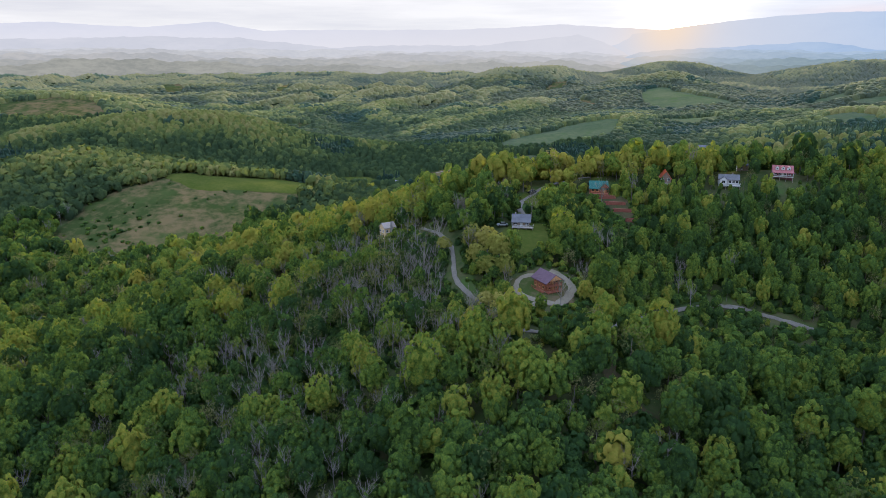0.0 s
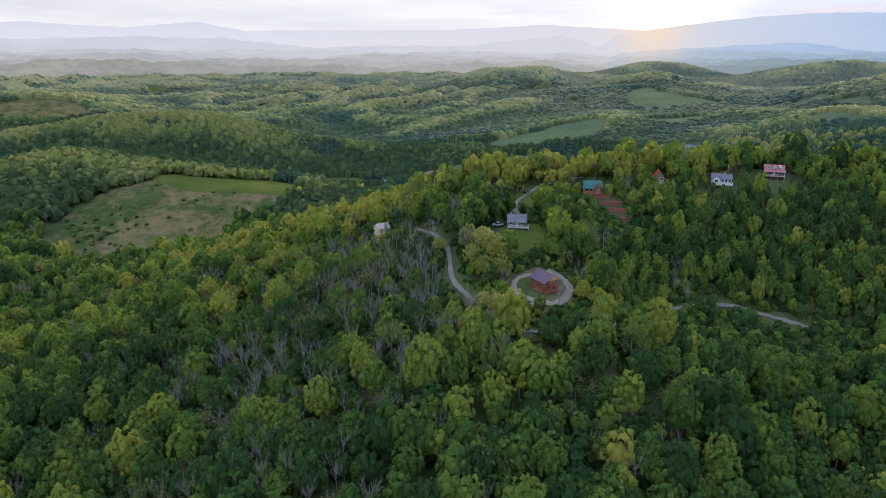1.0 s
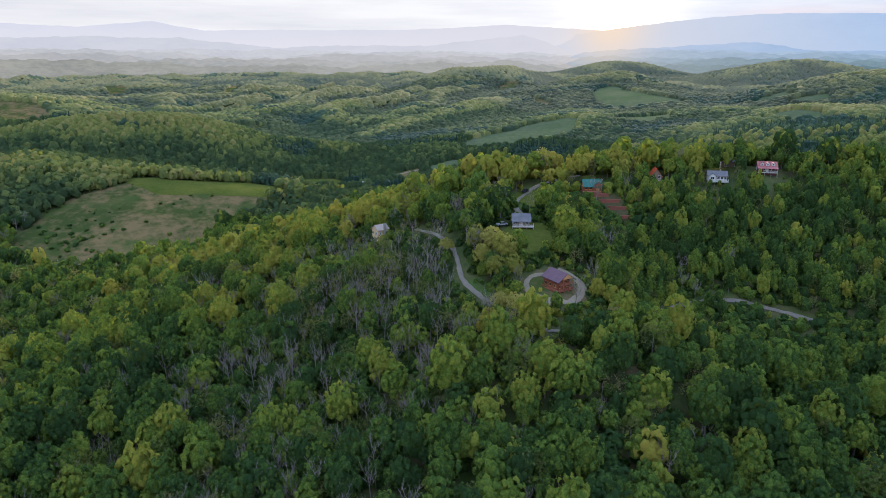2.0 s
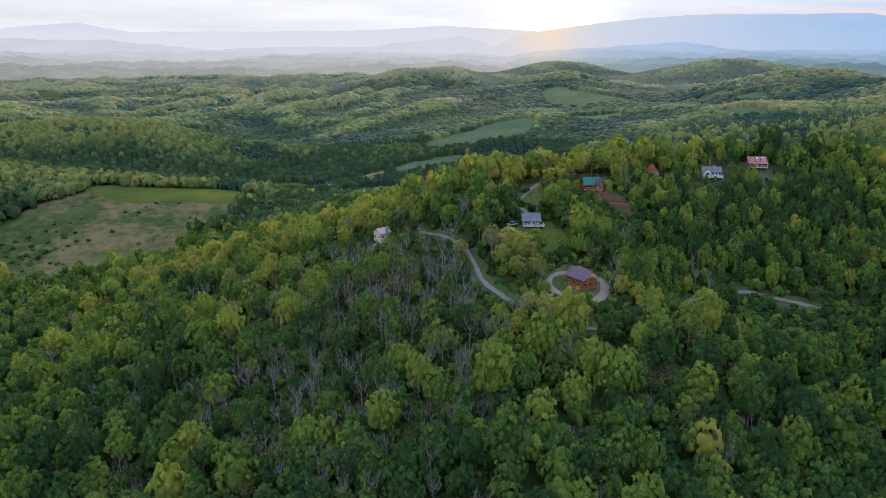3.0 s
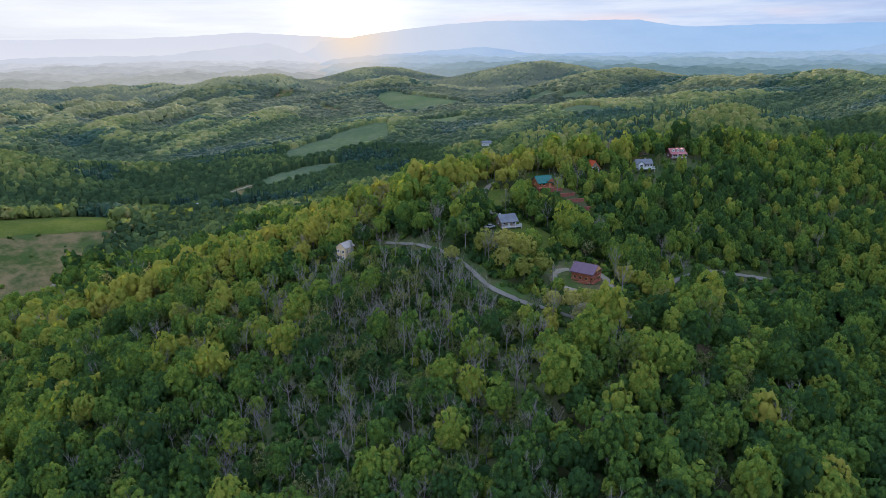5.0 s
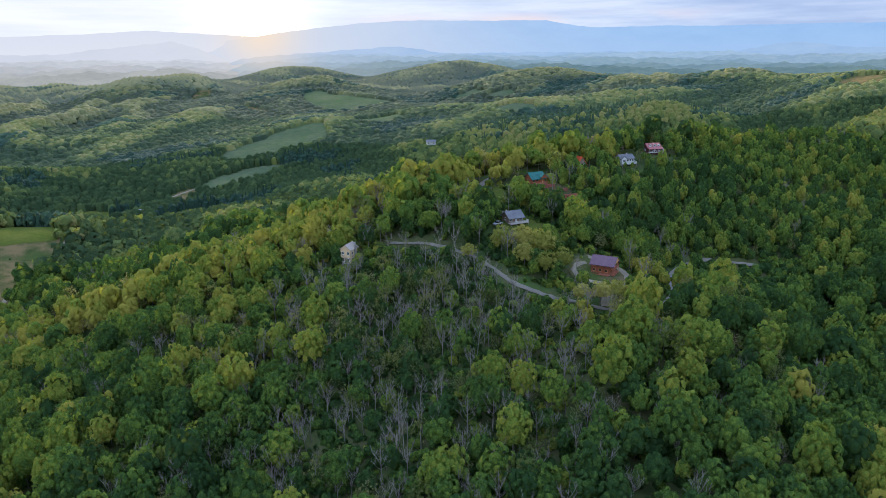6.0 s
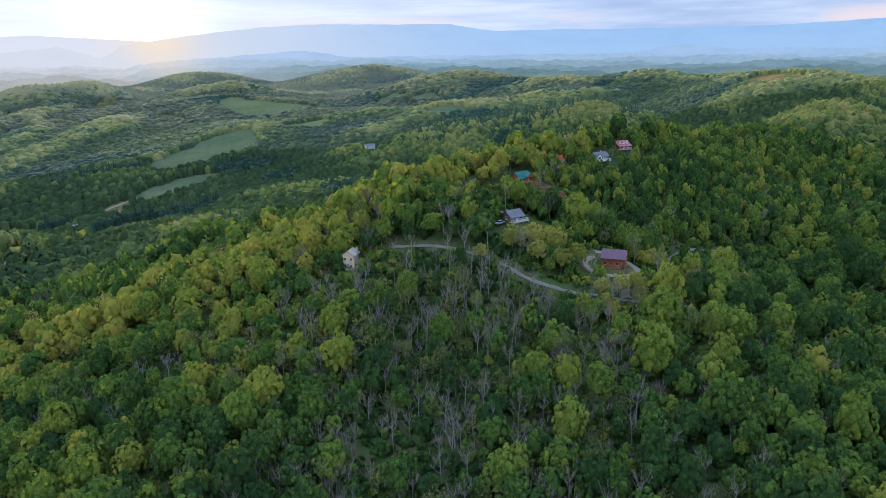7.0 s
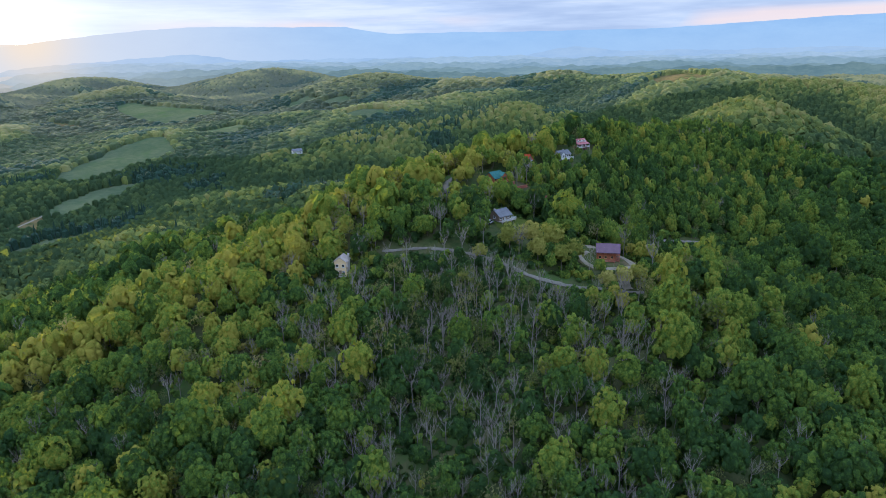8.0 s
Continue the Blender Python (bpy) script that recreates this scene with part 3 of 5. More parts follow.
def crown(rs, lumps, sprays, size, tall=1.0, heart=2):
    """A domed crown about the unit ball: many rounded bunches of leaf crowded over a dark inner mass, with loose sprays standing out."""
    cv, cf = ICO[heart]
    cf = cf[~(cv[:, 2] < -0.4)[cf].all(1)]
    vs, fs, n = [cv * [0.76, 0.76, 0.76 * tall]], [cf], len(cv)
    dirs = spiral(rs, lumps, -0.4)
    rad = math.sqrt(2.6 / lumps) * rs.uniform(0.6, 1.3, lumps)
    billow = 1 + 0.13 * np.sin(dirs @ rs.normal(size=3) * 4 + rs.uniform(0, 6)) + 0.10 * np.sin(dirs @ rs.normal(size=3) * 6 + rs.uniform(0, 6))
    reach = (1.0 - 0.5 * rad) * billow * rs.uniform(0.9, 1.05, lumps) * np.where(dirs[:, 2] < 0, 0.92, 1.0)
    lv, lf = ICO[1]
    for d, r, q in zip(dirs, rad, reach):
        v = lv @ np.linalg.qr(rs.normal(size=(3, 3)))[0]
        if np.linalg.det(v[lf[0]]) < 0:
            v = -v
        keep = lf[(v[lf].mean(1) @ unit((d + [0, 0, 0.3])[None])[0]) > 0.12]
        used, back = np.unique(keep, return_inverse=True)
        v = v[used] * rs.uniform(0.72, 1.2, (len(used), 1)) * r + d * q
        vs.append(v * [1, 1, tall])
        fs.append(back.reshape(-1, 3) + n)
        n += len(v)
    pick = rs.randint(0, lumps, sprays)
    out = unit(dirs[pick] + [0, 0, 0.3] + rs.normal(size=(sprays, 3)) * 0.6)
    pts = (dirs[pick] * reach[pick][:, None] + out * rad[pick][:, None] * rs.uniform(0.9, 1.25, (sprays, 1))) * [1, 1, tall]
    vs.append(leaf_tris(rs, pts, unit(out + rs.normal(size=out.shape) * 0.7), size))
    fs.append(np.arange(sprays)[:, None] * 3 + [0, 1, 2] + n)
    return np.concatenate(vs), np.concatenate(fs)


def sparse_crown(rs, cards, size, tufts=12, tall=1.1):
    """A thin crown: open tufts of young leaf sprays with gaps between them."""
    cen = spiral(rs, tufts, -0.4) * rs.uniform(0.45, 0.85, tufts)[:, None] * [1, 1, tall]
    pick = rs.randint(0, tufts, cards)
    pts = cen[pick] + rs.normal(size=(cards, 3)) * 0.13
    nrm = unit(rs.normal(size=(cards, 3)) + [0, 0, 0.8])
    return leaf_tris(rs, pts, nrm, size), np.arange(cards)[:, None] * 3 + [0, 1, 2]


def sticks(segs, sides=3):
    """Tapered limbs from (start, end, radius, radius) rows."""
    v, f = [], []
    for a, b, ra, rb in segs:
        a, b = np.array(a, float), np.array(b, float)
        d = (b - a) / max(np.linalg.norm(b - a), 1e-6)
        p = np.cross(d, (0.3, 0.9, 0.2))
        p /= np.linalg.norm(p)
        q = np.cross(d, p)
        base = len(v)
        for c, r in ((a, ra), (b, rb)):
            for k in range(sides):
                t = 2 * math.pi * k / sides
                v.append(c + r * (p * math.cos(t) + q * math.sin(t)))
        for k in range(sides):
            m = (k + 1) % sides
            f += [(base + k, base + m, base + sides + m), (base + k, base + sides + m, base + sides + k)]
    return np.array(v), np.array(f)


def limbs(rs, high, reach, count, twigs, trunk=0.28, sides=4):
    segs = [((0, 0, -1.5), (0.1, 0, high * 0.45), trunk, trunk * 0.75), ((0.1, 0, high * 0.45), (rs.uniform(-0.5, 0.5), rs.uniform(-0.5, 0.5), high * 0.86), trunk * 0.75, trunk * 0.25)]
    for k in range(count):
        t = 2 * math.pi * (k / count) + rs.uniform(-0.5, 0.5)
        z0 = high * rs.uniform(0.36, 0.7)
        r = reach * rs.uniform(0.5, 1.0)
        tip = (r * math.cos(t), r * math.sin(t), min(high, z0 + high * rs.uniform(0.18, 0.34)))
        mid = (0.5 * tip[0], 0.5 * tip[1], z0 + 0.35 * (tip[2] - z0))
        segs += [((0, 0, z0), mid, trunk * 0.42, trunk * 0.28), (mid, tip, trunk * 0.28, trunk * 0.12)]
        for _ in range(twigs):
            u = rs.uniform(0.2, 1.0)
            s = np.array(mid) * (1 - u) + np.array(tip) * u
            e = s + np.array([rs.uniform(-1, 1) * reach * 0.34, rs.uniform(-1, 1) * reach * 0.34, rs.uniform(0.5, 1.5) * high * 0.11])
            segs.append((s, e, trunk * 0.22, trunk * 0.09))
    return sticks(segs, sides)


SHAPE = np.random.RandomState(21)
NEAR_CROWNS = [crown(SHAPE, int(SHAPE.uniform(80, 120)), 420, 0.045, SHAPE.uniform(0.9, 1.25)) for _ in range(10)]
NEAR_OLIVES = [sparse_crown(SHAPE, 1300, 0.05, 34) for _ in range(4)]
PALE_CROWNS = [crown(SHAPE, int(SHAPE.uniform(34, 48)), 900, 0.05, SHAPE.uniform(0.85, 1.1), 1) for _ in range(5)]
MID_CROWNS = [crown(SHAPE, int(SHAPE.uniform(22, 34)), 50, 0.06, SHAPE.uniform(0.9, 1.3), 1) for _ in range(18)]
BIG_CROWNS = [crown(SHAPE, int(SHAPE.uniform(50, 66)), 90, 0.05, SHAPE.uniform(0.9, 1.25), 1) for _ in range(8)]
BACK_CROWNS = [crown(SHAPE, int(SHAPE.uniform(14, 19)), 6, 0.09, SHAPE.uniform(0.9, 1.25), 1) for _ in range(12)]
MID_OLIVES = [sparse_crown(SHAPE, 230, 0.07, 22) for _ in range(6)]
FAR_CROWNS = [crown(SHAPE, 3, 2, 0.3, 1.0, 1) for _ in range(8)]
SHRUBS = [crown(SHAPE, 3, 6, 0.2, SHAPE.uniform(0.8, 1.1), 1) for _ in range(8)]
BARE = [limbs(SHAPE, 12.5, 2.8, 8, 7, 0.19, 3) for _ in range(5)]
TRUNKS = [limbs(SHAPE, 9.0, 2.3, 4, 0, 0.23, 5) for _ in range(4)]
POLE = sticks([((0, 0, -1.0), (0.1, 0.05, 8.0), 0.2, 0.09)], 4)


def pine_shape(rs):
    v, f, n = [], [], 0
    for k in range(5):
        z = 0.15 + k * 0.2
        r = 0.62 * (1.05 - z * 0.85)
        ring = [(r * rs.uniform(0.7, 1.15) * math.cos(t), r * rs.uniform(0.7, 1.15) * math.sin(t), z - 0.08 * rs.uniform(0.5, 1.5)) for t in np.arange(7) * 2 * math.pi / 7]
        v += ring + [(0, 0, z + 0.34)]
        f += [(n + j, n + (j + 1) % 7, n + 7) for j in range(7)]
        n += 8
    return np.array(v), np.array(f)


PINES = [pine_shape(SHAPE) for _ in range(4)]


def dome(rs, rings, top):
    """A small far crown: a rough five-sided dome."""
    v, f = [], []
    for r, z in rings:
        v += [(r * rs.uniform(0.8, 1.15) * math.cos(t), r * rs.uniform(0.8, 1.15) * math.sin(t), z + rs.uniform(-0.12, 0.12)) for t in np.arange(5) * 2 * math.pi / 5]
    for k in range(len(rings) - 1):
        for j in range(5):
            a, b = 5 * k + j, 5 * k + (j + 1) % 5
            f += [(a, b, b + 5), (a, b + 5, a + 5)]
    last = 5 * (len(rings) - 1)
    v.append((0, 0, top))
    f += [(last + j, last + (j + 1) % 5, 5 * len(rings)) for j in range(5)]
    return np.array(v), np.array(f)


DOMES = [dome(SHAPE, ((1.12, -0.9), (0.76, 0.35)), 0.72) for _ in range(8)]
HUMPS = [dome(SHAPE, ((1.3, -1.5),), 0.5) for _ in range(8)]


def scatter(spacing, near, far_limit, seed):
    """Jittered plan of tree places, seen from the stretch the camera flies along."""
    rs = np.random.RandomState(seed)
    xs, ys = np.arange(-far_limit - 230, far_limit + 230, spacing), np.arange(45, far_limit + 230, spacing)
    x, y = [a.ravel() for a in np.meshgrid(xs, ys)]
    x = x + rs.uniform(-0.45, 0.45, x.shape) * spacing + (np.round(y / spacing) % 2) * spacing * 0.5
    y = y + rs.uniform(-0.45, 0.45, y.shape) * spacing
    d = flight_distance(x, y)
    keep = (d >= near) & (d < far_limit) & in_sight(x, y)
    return x[keep], y[keep], d[keep], rs


def flight_distance(x, y):
    u = np.clip((x * -194 + y * 104) / (194 ** 2 + 104 ** 2), 0, 1)
    return np.hypot(x + 194 * u, y - 104 * u)


def in_sight(x, y):
    left = x * math.cos(radians(38)) + y * math.sin(radians(38)) > -52
    bx, by = x + 194, y - 104
    right = by * math.cos(radians(0)) - bx * math.sin(radians(0)) > -45 - 0.04 * bx
    ahead = y > 75 - 0.2 * x
    return left & right & ahead


def open_ground(x, y, yard=1.0, soft=False):
    free = np.ones(x.shape, bool)
    for poly in CLEAR:
        if soft and poly in SOFT:
            continue
        c = np.array(poly)
        lo, hi = c.min(0) - 12, c.max(0) + 12
        near = (x > lo[0]) & (x < hi[0]) & (y > lo[1]) & (y < hi[1])
        i = np.where(near)[0]
        if len(i):
            mid = c.mean(0)
            sx, sy = mid[0] + (x[i] - mid[0]) / 0.985, mid[1] + (y[i] - mid[1]) / 0.985
            free[i[inside(poly, sx, sy)]] = False
    for line, w in ROADS:
        lo, hi = line.min(0) - w, line.max(0) + w
        i = np.where((x > lo[0]) & (x < hi[0]) & (y > lo[1]) & (y < hi[1]))[0]
        if len(i):
            d = np.min(np.hypot(x[i][:, None] - line[None, :, 0], y[i][:, None] - line[None, :, 1]), axis=1)
            free[i[d < w]] = False
    for hx, hy, r in CLEARINGS:
        free &= np.hypot(x - hx, y - hy) > r * yard
    return free


LOWS = [(96, 286, 1.5), (60, 281, 4), (57, 275, 4), (64, 272, 4), (31, 194, 6), (38, 198, 5), (27, 196, 5), (68, 205, 6), (85, 208, 6), (100, 207, 6), (115, 205, 6), (76, 204, 5), (-14, 272, 5), (-6, 235, 6), (-12, 255, 6), (60, 203, 4), (112, 208, 5), (97, 211, 5), (130, 203, 5), (66, 280, 5), (62, 276, 4), (68, 273, 5), (-27, 287, 6), (-40, 292, 5), (20, 216, 4), (30, 205, 5), (40, 204, 5), (6, 214, 5), (80, 212, 5), (112, 278, 4), (34, 272, 4), (37, 280, 5), (33, 288, 4), (41, 288, 4), (73, 263, 7), (79, 261, 4), (33, 200, 6), (25, 203, 5), (19, 208, 4), (15, 212, 3), (17, 236, 4), (11, 247, 3), (33, 230, 6), (120, 275, 4), (139, 278, 5), (148, 279, 4), (70, 268, 6), (-32, 289, 6), (-16, 286, 4), (-9, 264, 5), (-4, 245, 5), (0, 226, 5), (9, 207, 4), (88, 211, 4), (104, 213, 4), (120, 207, 4), (71, 211, 4)]


def scrub(x, y):
    """Trees shrunk to young growth to fit the camera's view of houses, lawns and the lane."""
    k = np.ones(x.shape)
    for lx, ly, r in LOWS:
        k = np.minimum(k, np.clip((np.hypot(x - lx, y - ly) - r) / 6.0, 0, 1))
    return 0.42 + 0.58 * k


def bareness(x, y):
    """How leafless the wood is: the shaded hollow west of the cabin comes out last."""
    u, v = (x + 38) / 54, (y - 222) / 62
    return np.exp(-(u * u + v * v)) * 0.56 + 0.035 * np.clip((70 - x) / 60, 0.3, 1)


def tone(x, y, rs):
    """Spring colour by place, with light painted in: sunlit yellow on crests and the western flank, shade in hollows
    and behind the ridge; deeper green to the east.
    """
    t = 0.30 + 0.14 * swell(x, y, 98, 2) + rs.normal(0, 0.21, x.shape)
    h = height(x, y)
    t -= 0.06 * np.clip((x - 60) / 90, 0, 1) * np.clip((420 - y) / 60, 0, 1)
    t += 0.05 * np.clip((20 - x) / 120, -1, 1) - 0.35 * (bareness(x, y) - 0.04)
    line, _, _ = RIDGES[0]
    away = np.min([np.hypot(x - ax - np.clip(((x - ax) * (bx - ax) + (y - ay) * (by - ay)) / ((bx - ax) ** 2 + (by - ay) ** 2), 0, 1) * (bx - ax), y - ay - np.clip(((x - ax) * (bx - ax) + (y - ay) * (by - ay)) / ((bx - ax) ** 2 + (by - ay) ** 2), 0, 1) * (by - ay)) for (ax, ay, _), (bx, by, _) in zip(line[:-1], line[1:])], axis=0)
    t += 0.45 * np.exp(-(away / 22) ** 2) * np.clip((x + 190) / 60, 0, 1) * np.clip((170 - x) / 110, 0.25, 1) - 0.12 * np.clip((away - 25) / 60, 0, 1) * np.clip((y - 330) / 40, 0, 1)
    # farther off, tint crests as if sunlit and hollows as if shaded
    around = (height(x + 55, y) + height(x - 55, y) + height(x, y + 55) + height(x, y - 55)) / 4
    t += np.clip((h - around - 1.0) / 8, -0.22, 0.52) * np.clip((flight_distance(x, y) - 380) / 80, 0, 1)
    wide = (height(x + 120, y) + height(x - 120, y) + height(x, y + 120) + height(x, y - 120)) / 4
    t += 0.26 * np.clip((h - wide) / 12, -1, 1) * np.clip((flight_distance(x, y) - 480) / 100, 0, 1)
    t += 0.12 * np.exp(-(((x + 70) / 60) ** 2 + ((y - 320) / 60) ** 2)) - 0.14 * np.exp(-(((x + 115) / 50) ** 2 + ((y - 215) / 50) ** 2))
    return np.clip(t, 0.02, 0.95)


def joined(shapes, x, y, z, sx, sz, turn, tints, kinds):
    """Many trees of a few shapes as one mesh's arrays."""
    vs, fs, ts, count = [], [], [], 0
    for k, (v, f) in enumerate(shapes):
        i = np.where(kinds == k)[0]
        if not len(i):
            continue
        c, s = np.cos(turn[i])[:, None], np.sin(turn[i])[:, None]
        px = (v[None, :, 0] * c - v[None, :, 1] * s) * sx[i][:, None] + x[i][:, None]
        py = (v[None, :, 0] * s + v[None, :, 1] * c) * sx[i][:, None] + y[i][:, None]
        pz = v[None, :, 2] * sz[i][:, None] + z[i][:, None]
        vs.append(np.stack([px, py, pz], 2).reshape(-1, 3))
        fs.append((f[None] + (np.arange(len(i)) * len(v))[:, None, None] + count).reshape(-1, 3))
        ts.append(np.repeat(tints[i], len(v)))
        count += len(i) * len(v)
    return np.concatenate(vs), np.concatenate(fs), np.concatenate(ts)


def woods(name, shapes, x, y, z, sx, sz, tints, mat, label, rs, soft=False):
    if not len(x):
        return
    v, f, t = joined(shapes, x, y, z, sx, sz, rs.uniform(0, 6.28, len(x)), tints, rs.randint(0, len(shapes), len(x)))
    tagged(new(name, mesh_of(name, v, f, mat, t, smooth=soft)), label, "trees", kind="stuff")


def thing(name, place, label, category, group=""):
    ob = new(name)
    ob.empty_display_size = 1.0
    ob.matrix_world = place
    return tagged(ob, label, category, group)


def tree_models(crowns, mat, bark, name, label, category, group):
    """One tree of each shape, with its trunk and crown, ready to be copied."""
    out = []
    for k, (v, f) in enumerate(crowns):
        tree = thing(name, pose(0, 0, -900), label, category, group)
        tv, tf = TRUNKS[k % len(TRUNKS)]
        trunk = new("trunk", mesh_of("trunk", tv, tf, bark))
        top = new("crown", mesh_of("crown", v * [3.4, 3.4, 4.3] + [0, 0, 7.0], f, mat, np.full(len(v), 0.4), True))
        trunk.parent = top.parent = tree
        out.append(tree)
    return out


def remove_model(ob):
    for o in [*ob.children_recursive, ob]:
        bpy.data.objects.remove(o)


PALE_TREES = [(11, 244, 0.95), (16, 238, 1.1), (12, 232, 0.9), (19, 231, 1.15), (15, 224, 0.95), (21, 222, 0.85), (0.5, 250, 0.7), (14, 205, 0.75), (18, 201, 0.8), (23, 198, 0.8)]


def near_woods():
    x, y, d, rs = scatter(3.8, 0, 390, 3)
    big = rs.uniform(0, 1, len(x)) ** 1.3
    young = np.clip((x - 40) / 25, 0, 1) * np.clip((300 - y) / 20, 0, 1) * np.clip((y - 178) / 20, 0, 1)
    free = open_ground(x, y) & (rs.uniform(0, 1, len(x)) < 0.72 + 0.28 * young)
    x, y, d, big, young = x[free], y[free], d[free], big[free], young[free]
    z = height(x, y)
    sort = rs.uniform(0, 1, len(x))
    bare = bareness(x, y)
    is_bare = sort < bare
    is_olive = (~is_bare) & (sort < bare * 1.25 + 0.10)
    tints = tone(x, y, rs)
    size = 0.64 + 0.46 * big
    giant = rs.uniform(0, 1, len(x)) < 0.14 * (1 - young)
    size[giant] = rs.uniform(1.15, 1.5, giant.sum())
    low = scrub(x, y)
    giant &= low > 0.95
    size *= low * (1 - 0.22 * young) * rs.uniform(0.82, 1.22, len(x)) * np.where(y > 275, 0.88, 1.0)
    # small trees make room under the widest crowns
    keep = np.ones(len(x), bool)
    gx, gy, gr = x[giant], y[giant], size[giant] * 3.3 * 0.56
    for k in range(0, len(x), 2000):
        dist = np.hypot(x[k:k + 2000, None] - gx[None], y[k:k + 2000, None] - gy[None])
        keep[k:k + 2000] = ~((dist < gr[None]) & (dist > 0.01)).any(1) | giant[k:k + 2000]
    tints = np.clip(tints + 0.05 * young, 0, 0.97)
    slim = 1 - 0.13 * young
    x, y, d, z, is_bare, is_olive, tints, size, slim = [a[keep] for a in (x, y, d, z, is_bare, is_olive, tints, size, slim)]
    # the wide pale trees between the lane and the cabin stand free
    px, py, ps = np.array(PALE_TREES).T
    clear = np.min(np.hypot(x[:, None] - px, y[:, None] - py), axis=1) > 3.2
    x, y, d, z, is_bare, is_olive, tints, size, slim = [a[clear] for a in (x, y, d, z, is_bare, is_olive, tints, size, slim)]
    pales = tree_models(PALE_CROWNS, PALE_OB, BARK, "budding_tree", "wide tree with pale yellow-green young leaves beside the lane", "tree", "pale trees beside the lane")
    for k, (tx, ty, ts) in enumerate(PALE_TREES):
        t = copy_thing(pales[k % len(pales)], pose(tx, ty, ground_at(tx, ty) - 0.3, 0, 0, 77 * k))
        t.scale = (ts * 1.1, ts * 1.1, ts)
    for model in pales:
        remove_model(model)
    # the nearest stretch of wood stands tree by tree
    order = np.argsort(d)
    single = np.zeros(len(x), bool)
    single[order[:300]] = True
    greens = tree_models(NEAR_CROWNS, LEAF_OB, BARK, "broadleaf_tree", "broadleaf tree in fresh green spring leaf on the slope", "tree", "trees on the near slope")
    olives = tree_models(NEAR_OLIVES, OLIVE_OB, BARK, "budding_tree", "broadleaf tree with thin olive-brown spring buds", "tree", "budding trees on the near slope")
    for i in np.where(single & ~is_bare)[0]:
        model = rs.choice(olives if is_olive[i] else greens)
        m = pose(x[i], y[i], z[i] - 0.3, rs.uniform(-4, 4), rs.uniform(-4, 4), rs.uniform(0, 360))
        t = copy_thing(model, m)
        s = size[i] * 1.02
        t.scale = (s * slim[i], s * slim[i], s * rs.uniform(0.9, 1.12) / slim[i])
    for model in greens + olives:
        remove_model(model)
    bares = []
    for v, f in BARE:
        tree = thing("bare_tree", pose(0, 0, -900), "leafless tree with pale grey trunk and branches", "tree", "leafless trees in the hollow")
        limb = new("trunk", mesh_of("trunk", v, f, PALE_BARK))
        limb.parent = tree
        bares.append(tree)
    which = np.where(is_bare)[0]
    for i in which[:300]:
        t = copy_thing(bares[rs.randint(len(bares))], pose(x[i], y[i], z[i] - 0.3, rs.uniform(-5, 5), rs.uniform(-5, 5), rs.uniform(0, 360)))
        s = rs.uniform(0.75, 1.15)
        t.scale = (s, s, s)
    for model in bares:
        remove_model(model)
    rest = which[300:]
    if len(rest):
        s = rs.uniform(0.75, 1.15, len(rest))
        woods("bare_trees", BARE, x[rest], y[rest], z[rest] - 0.3, s, s, tints[rest], PALE_BARK, "leafless grey trees among the green wood", rs)
    for sel, shapes, mat, name, label in (
            (~single & ~is_bare & ~is_olive & (d >= 265), BACK_CROWNS, LEAF, "ridge_wood", "broadleaf wood in fresh spring green behind the ridge"),
            (~single & ~is_bare & ~is_olive & (d < 265) & (size >= 1.15), BIG_CROWNS, LEAF, "hillside_wood", "wide-crowned broadleaf trees standing over the wood on the ridge"),
            (~single & ~is_bare & ~is_olive & (d < 265) & (size < 1.15), MID_CROWNS, LEAF, "hillside_wood", "dense broadleaf wood in fresh spring green on the ridge"),
            (~single & is_olive, MID_OLIVES, OLIVE, "budding_wood", "thin olive-brown budding trees scattered through the wood")):
        s = size[sel]
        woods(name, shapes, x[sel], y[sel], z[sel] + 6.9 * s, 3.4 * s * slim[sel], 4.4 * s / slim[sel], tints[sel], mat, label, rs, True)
    sel = ~single & ~is_bare
    sel &= rs.uniform(0, 1, len(x)) < 0.35
    s = size[sel]
    woods("trunks", [POLE], x[sel], y[sel], z[sel] - 0.3, s, s, tints[sel], BARK, "grey-brown trunks of the hillside wood", rs)


near_woods()


def pasture_shrubs():
    """Dark bushes dotted over the rough pasture, thickest in its western corner, with one short hedge."""
    rs = np.random.RandomState(31)
    x, y = rs.uniform(-285, -100, 2600), rs.uniform(405, 570, 2600)
    along = (x + 185) * 0.54 + (y - 508) * 0.84
    across = (x + 185) * 0.84 - (y - 508) * 0.54
    dense = np.exp(-(((x + 238) / 22) ** 2 + ((y - 470) / 26) ** 2)) * 0.55 + 1.0 * np.exp(-(across / 2.2) ** 2) * ((along > 0) & (along < 26)) + 0.012
    keep = inside(CLEAR[0], x, y) & (rs.uniform(0, 1, len(x)) < dense * 0.7)
    x, y = x[keep], y[keep]
    s = rs.uniform(0.4, 1.1, len(x)) * np.where(y < 500, 1.0, 0.8)
    woods("pasture_shrubs", SHRUBS, x, y, height(x, y) + 0.6 * s, 1.6 * s, 1.3 * s, rs.uniform(0.0, 0.3, len(x)), LEAF, "dark bushes dotted over the rough pasture", rs)


pasture_shrubs()


